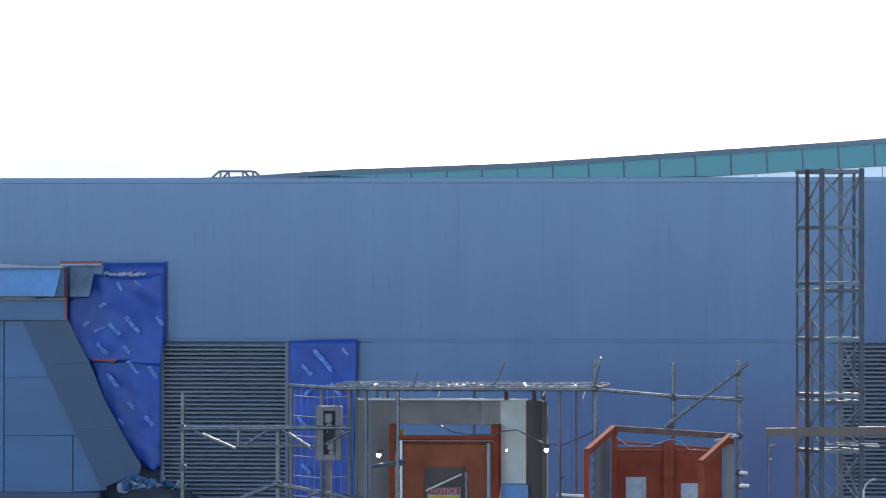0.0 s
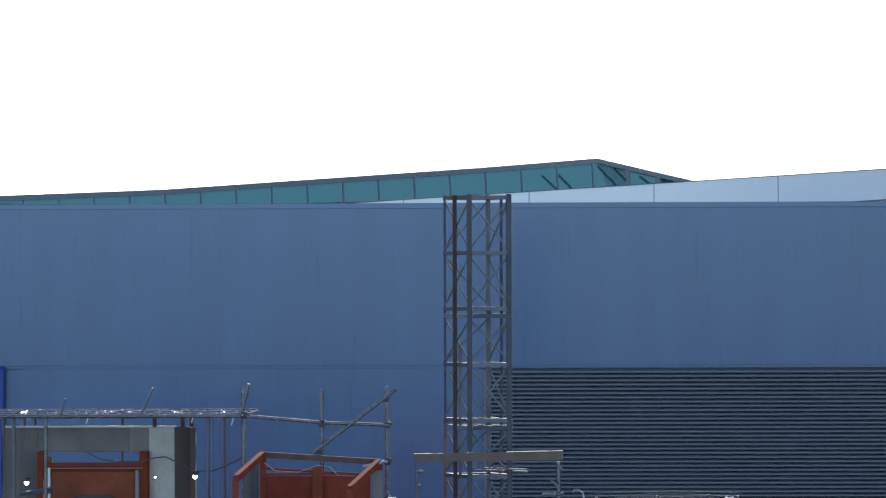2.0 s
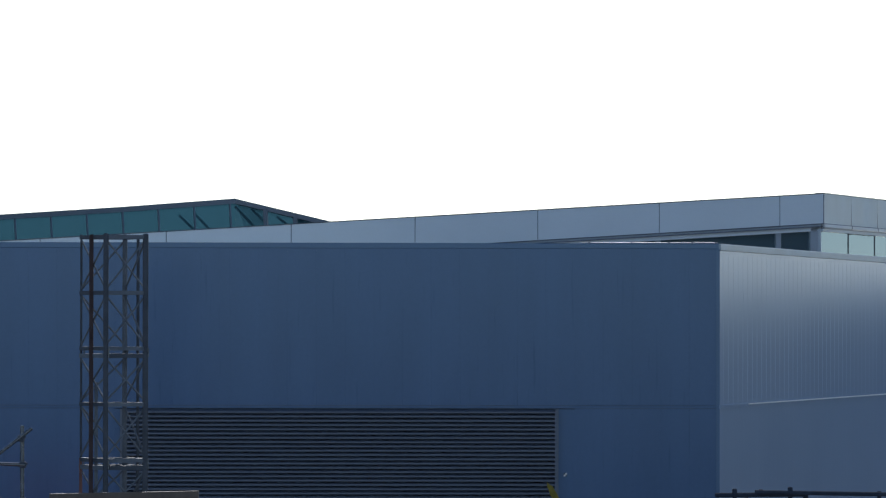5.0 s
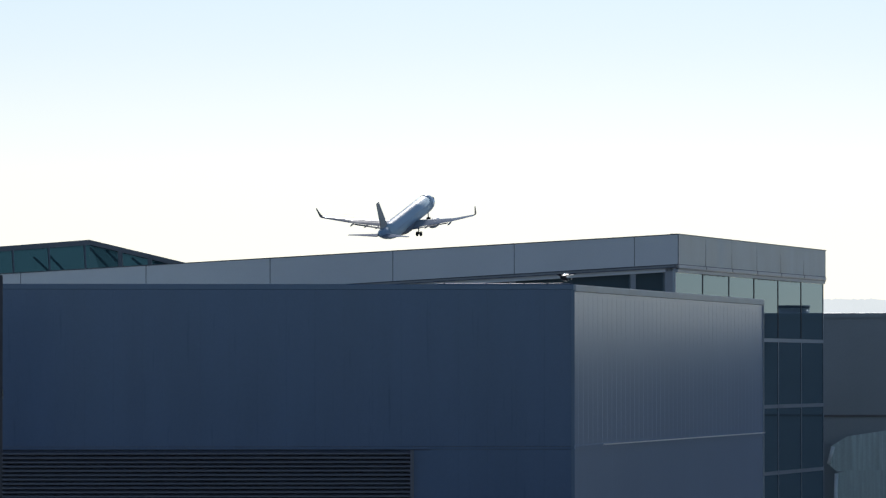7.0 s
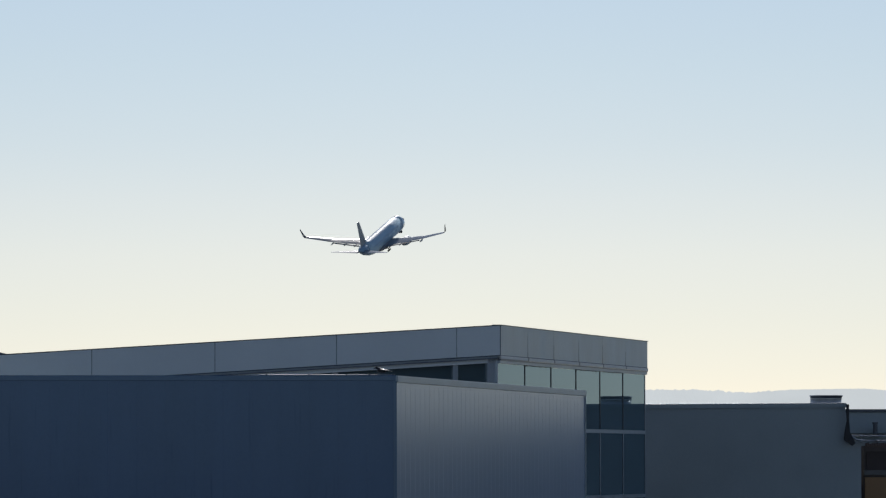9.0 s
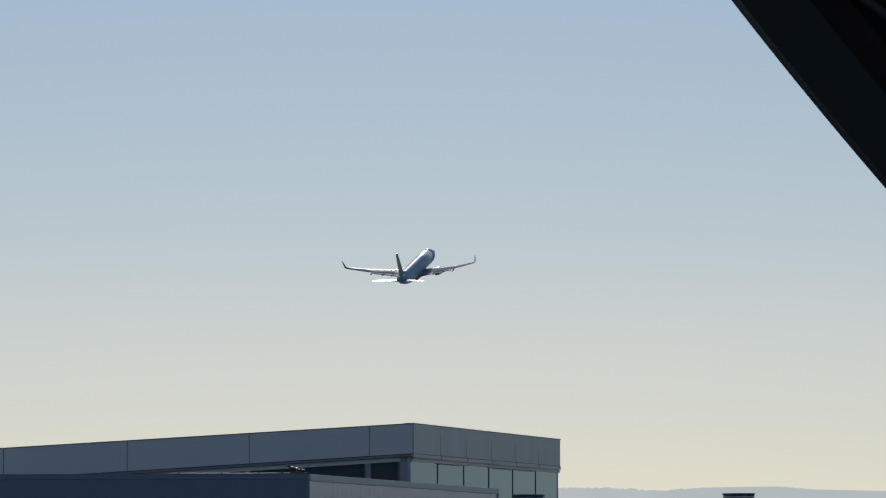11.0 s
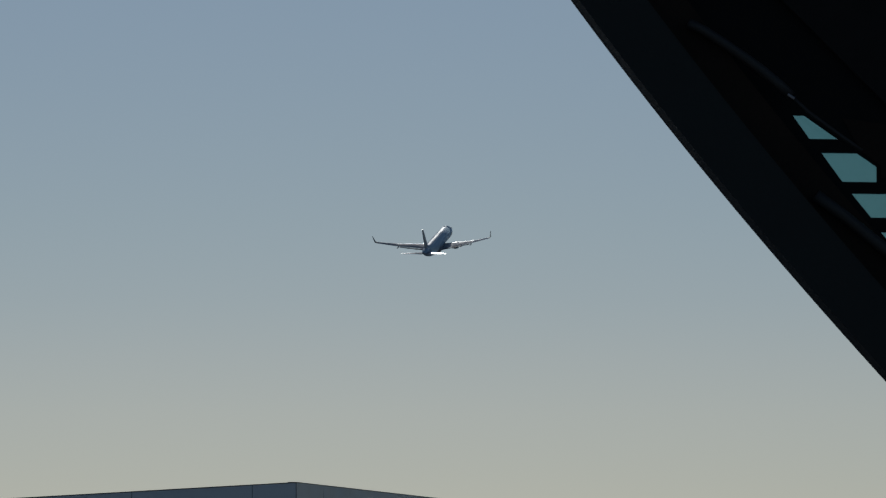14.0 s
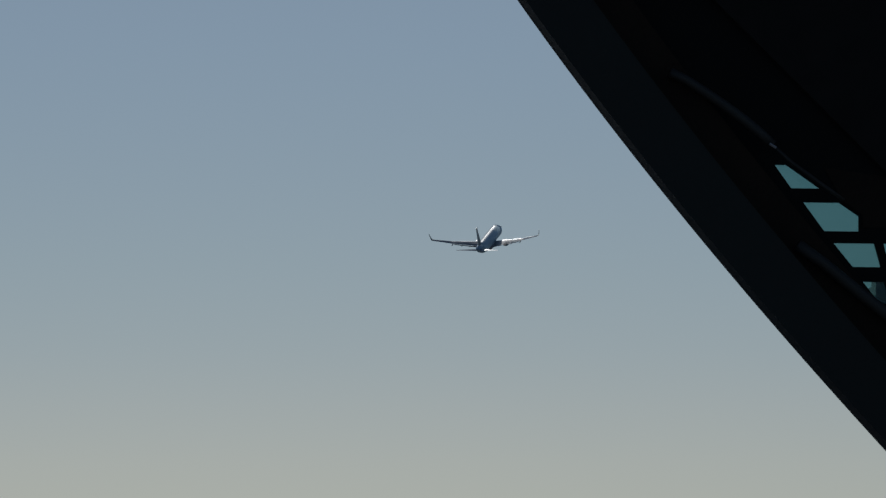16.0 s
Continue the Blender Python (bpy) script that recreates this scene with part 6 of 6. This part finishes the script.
part("fin", bm, M_FIN, jet, "grey tail fin")
# cabin windows, cockpit
pane = finish(box(B(), -0.012, 0.012, -0.09, 0.09, -0.12, 0.12), "cabin_window", M_CABIN)
repeat("cabin_window", pane, jet, [(s * 1.808, 12.6 - 0.53 * k, 0.54) for s in (-1, 1) for k in range(44)])
bm = B()
for a in range(-3, 4):
    an = radians(a * 20)
    c = Vector((1.42 * math.sin(an), 15.8 + 1.05 * math.cos(an), 0.92 - 0.06 * abs(a)))
    bar(bm, c + Vector((0, -0.12, 0.2)), c + Vector((0, 0.14, -0.22)), 0.42, 0.12)
part("cockpit_glass", bm, M_BLACK, jet)
bm = B()
tube(bm, (0, -18.85, 1.2), (0, -19.05, 1.2), 0.14, 10)
part("apu_outlet", bm, M_GEAR, jet)


def gear(name, x, y, z, drop, wheels, r):
    """A leg with its wheels, hinged at the top."""
    g = new(name, finish(tube(B(), (0, 0, 0.1), (0, 0, -drop), 0.13, 10), name, M_GEAR))
    g.parent = jet
    g.location = (x, y, z)
    BASE[g] = Vector((0, 0, 0))
    for wx in wheels:
        bm = B()
        tube(bm, (wx - 0.19, 0, -drop), (wx + 0.19, 0, -drop), r, 20)
        bmesh.ops.bevel(bm, geom=[e for e in bm.edges if e.calc_length() < r], offset=0.06, segments=2, affect="EDGES")
        part("wheel", bm, M_BLACK, g)
    bm = B()
    tube(bm, (min(wheels) - 0.1, 0, -drop), (max(wheels) + 0.1, 0, -drop), 0.08, 8)
    part("axle", bm, M_GEAR, g)
    bm = B()
    tube(bm, (0, 0, -drop * 0.35), (0, 0.9, 0.0), 0.06, 6)
    part("drag_brace", bm, M_GEAR, g)
    return g


gear_l = gear("main_gear", -2.85, -0.3, -1.6, 1.6, (-0.42, 0.42), 0.52)
gear_r = gear("main_gear", 2.85, -0.3, -1.6, 1.6, (-0.42, 0.42), 0.52)
gear_n = gear("nose_gear", 0, 15.6, -1.7, 1.95, (-0.22, 0.22), 0.34)


# ---------------------------------------------------------------- small bird that lands on the parapet (beak along +y, origin at its feet)
bird = thing("small_bird", (5.95, 72.15, 5.80), "small dark bird perched on the parapet edge", "bird")


def bird_part(name, bm, at, label="", smooth=True):
    ob = new(name, finish(bm, name, M_BIRD, smooth))
    ob.parent = bird
    ob.location = at
    if label:
        ob["label"] = label
    return ob


bm = B()
loft(bm, [ring(bm, y, w, h, z, 12) for y, w, h, z in ((-0.075, 0.008, 0.006, -0.012), (-0.05, 0.026, 0.022, -0.008), (-0.01, 0.037, 0.034, 0.0), (0.03, 0.034, 0.034, 0.010), (0.058, 0.020, 0.022, 0.024))])
bird_part("body", bm, (0, 0, 0.066))
bm = B()
loft(bm, [ring(bm, y, w, w, z, 10) for y, w, z in ((-0.022, 0.010, 0.0), (-0.008, 0.021, 0.003), (0.010, 0.021, 0.004), (0.022, 0.010, 0.001), (0.048, 0.0015, -0.004))])
bird_part("head", bm, (0, 0.064, 0.105), "round head with a short beak")
bm = B()
prism(bm, [(-0.012, 0.0), (0.012, 0.0), (0.022, 0.075), (-0.022, 0.075)], -0.003, 0.003)
bird_part("tail", bm, (0, -0.065, 0.055)).rotation_euler = (radians(72), 0, 0)
for s_ in (-1, 1):
    bm = B()
    tube(bm, (0, 0, 0), (0, -0.004, 0.05), 0.0035, 6)
    tube(bm, (0, -0.012, 0.003), (0, 0.022, 0.003), 0.003, 5)
    bird_part("leg", bm, (s_ * 0.014, 0, 0))
wings = []
for s_ in (-1, 1):
    bm = B()
    foil(bm, [((0, 0.030, 0), 0.080, 0.010, (0, 0, 1)), ((s_ * 0.06, 0.036, 0.006), 0.085, 0.008, (0, 0, 1)), ((s_ * 0.13, 0.010, 0.008), 0.065, 0.005, (0, 0, 1)), ((s_ * 0.18, -0.035, 0.006), 0.025, 0.003, (0, 0, 1))])
    wings.append(bird_part("wing", bm, (s_ * 0.026, 0.015, 0.088)))


def motions():
    """The take-off: bearing, elevation and distance of the point midway between the winglets, then its attitude."""
    tips = Vector((0, -5.1, 2.6))
    rows = []
    for t, x, y, z, pitch in ((0, -82, 677, 8.0, 0), (1.0, -64.5, 733, 8.0, 1), (2.0, -46, 788, 8.2, 5), (3.0, -26.5, 844, 9.6, 10), (4.0, -6.8, 900, 13.3, 13), (5.0, 13.3, 955.5, 19.4, 14), (6.0, 33.2, 1011, 27.6, PITCH_UP)):
        m = pose(x, y, z, pitch, 0, -HEAD)
        rows.append((t, m @ Matrix.Translation(-tips)))
    for t, az, el in TRACK:
        r = 1078 + 58.7 * (t - 6.8)
        a, e = radians(az + 0.008), radians(el)
        m = pose(r * math.sin(a), r * math.cos(a), EYE_Z + r * math.tan(e), PITCH_UP + 0.22 * (t - 7), float(np.interp(t, [7.5, 9.5], [-0.2, -1.5])), -(HEAD - 0.18 * (t - 7)))
        rows.append((t, m @ Matrix.Translation(-tips)))
    walk(jet, rows)
    for g, s in ((gear_l, -1), (gear_r, 1)):
        p = tuple(g.location)
        walk(g, [(t, pose(*p, 0, s * a, 0)) for t, a in ((0, 0), (7.2, 0), (8.2, 22), (9.2, 55), (10.2, 80), (10.8, 88), (16, 88))])
    # the bird flies in from a far roof, beats its wings as it lands, and stays
    walk(bird, [(t, pose(x, y, z, rx, 0, rz)) for t, x, y, z, rx, rz in (
        (0, 30.0, 118.4, 5.79, 0, 150), (2.9, 30.0, 118.4, 5.79, 0, 150), (3.8, 22.0, 103.0, 8.6, 0, 152), (4.7, 13.6, 87.0, 8.4, 0, 153), (5.8, 8.6, 76.4, 7.0, 0, 150), (6.5, 6.5, 72.6, 6.02, 12, 140),
        (6.8, 6.08, 72.2, 5.86, 18, 120), (7.0, 6.0, 72.15, 5.82, 8, 105), (7.2, 5.95, 72.15, 5.80, 0, 80), (7.4, 5.95, 72.15, 5.80, 0, 60), (7.6, 5.95, 72.15, 5.80, -10, 10), (7.8, 5.95, 72.15, 5.80, 14, 60),
        (8.1, 5.95, 72.15, 5.80, 10, 95), (8.4, 5.94, 72.15, 5.80, 0, 120), (9.2, 5.94, 72.15, 5.80, 0, 80), (10.2, 5.94, 72.15, 5.80, 0, 100), (16, 5.94, 72.15, 5.80, 0, 100))])
    for w, s in zip(wings, (-1, 1)):
        p = tuple(w.location)
        folded = pose(*p, 0, s * 12, -s * 82)
        beats = [(3.0 + 0.13 * k, pose(*p, 0, -s * (48 if k % 2 else -22), -s * 8)) for k in range(30)]
        walk(w, [(0, folded), (2.8, folded)] + beats + [(6.9, pose(*p, 0, -s * 35, -s * 20)), (7.05, pose(*p, 0, -s * 5, -s * 50)), (7.2, folded), (16, folded)])
    p = tuple(gear_n.location)
    walk(gear_n, [(t, pose(*p, a, 0, 0)) for t, a in ((0, 0), (7.2, 0), (8.4, 40), (9.6, 80), (10.2, 88), (16, 88))])


HEAD, PITCH_UP = 21.2, 15.3
TRACK = [
    (6.8, 2.678, 1.650),
    (7, 2.878, 1.754),
    (7.5, 3.358, 1.965),
    (8, 3.809, 2.167),
    (8.5, 4.230, 2.383),
    (9, 4.618, 2.565),
    (9.5, 4.991, 2.771),
    (10, 5.348, 2.960),
    (12.5, 6.861, 3.813),
    (13, 7.113, 3.956),
    (13.5, 7.360, 4.113),
    (14, 7.573, 4.270),
    (14.5, 7.785, 4.424),
    (15, 7.980, 4.577),
    (15.5, 8.183, 4.714),
    (16, 8.369, 4.846),
]
motions()
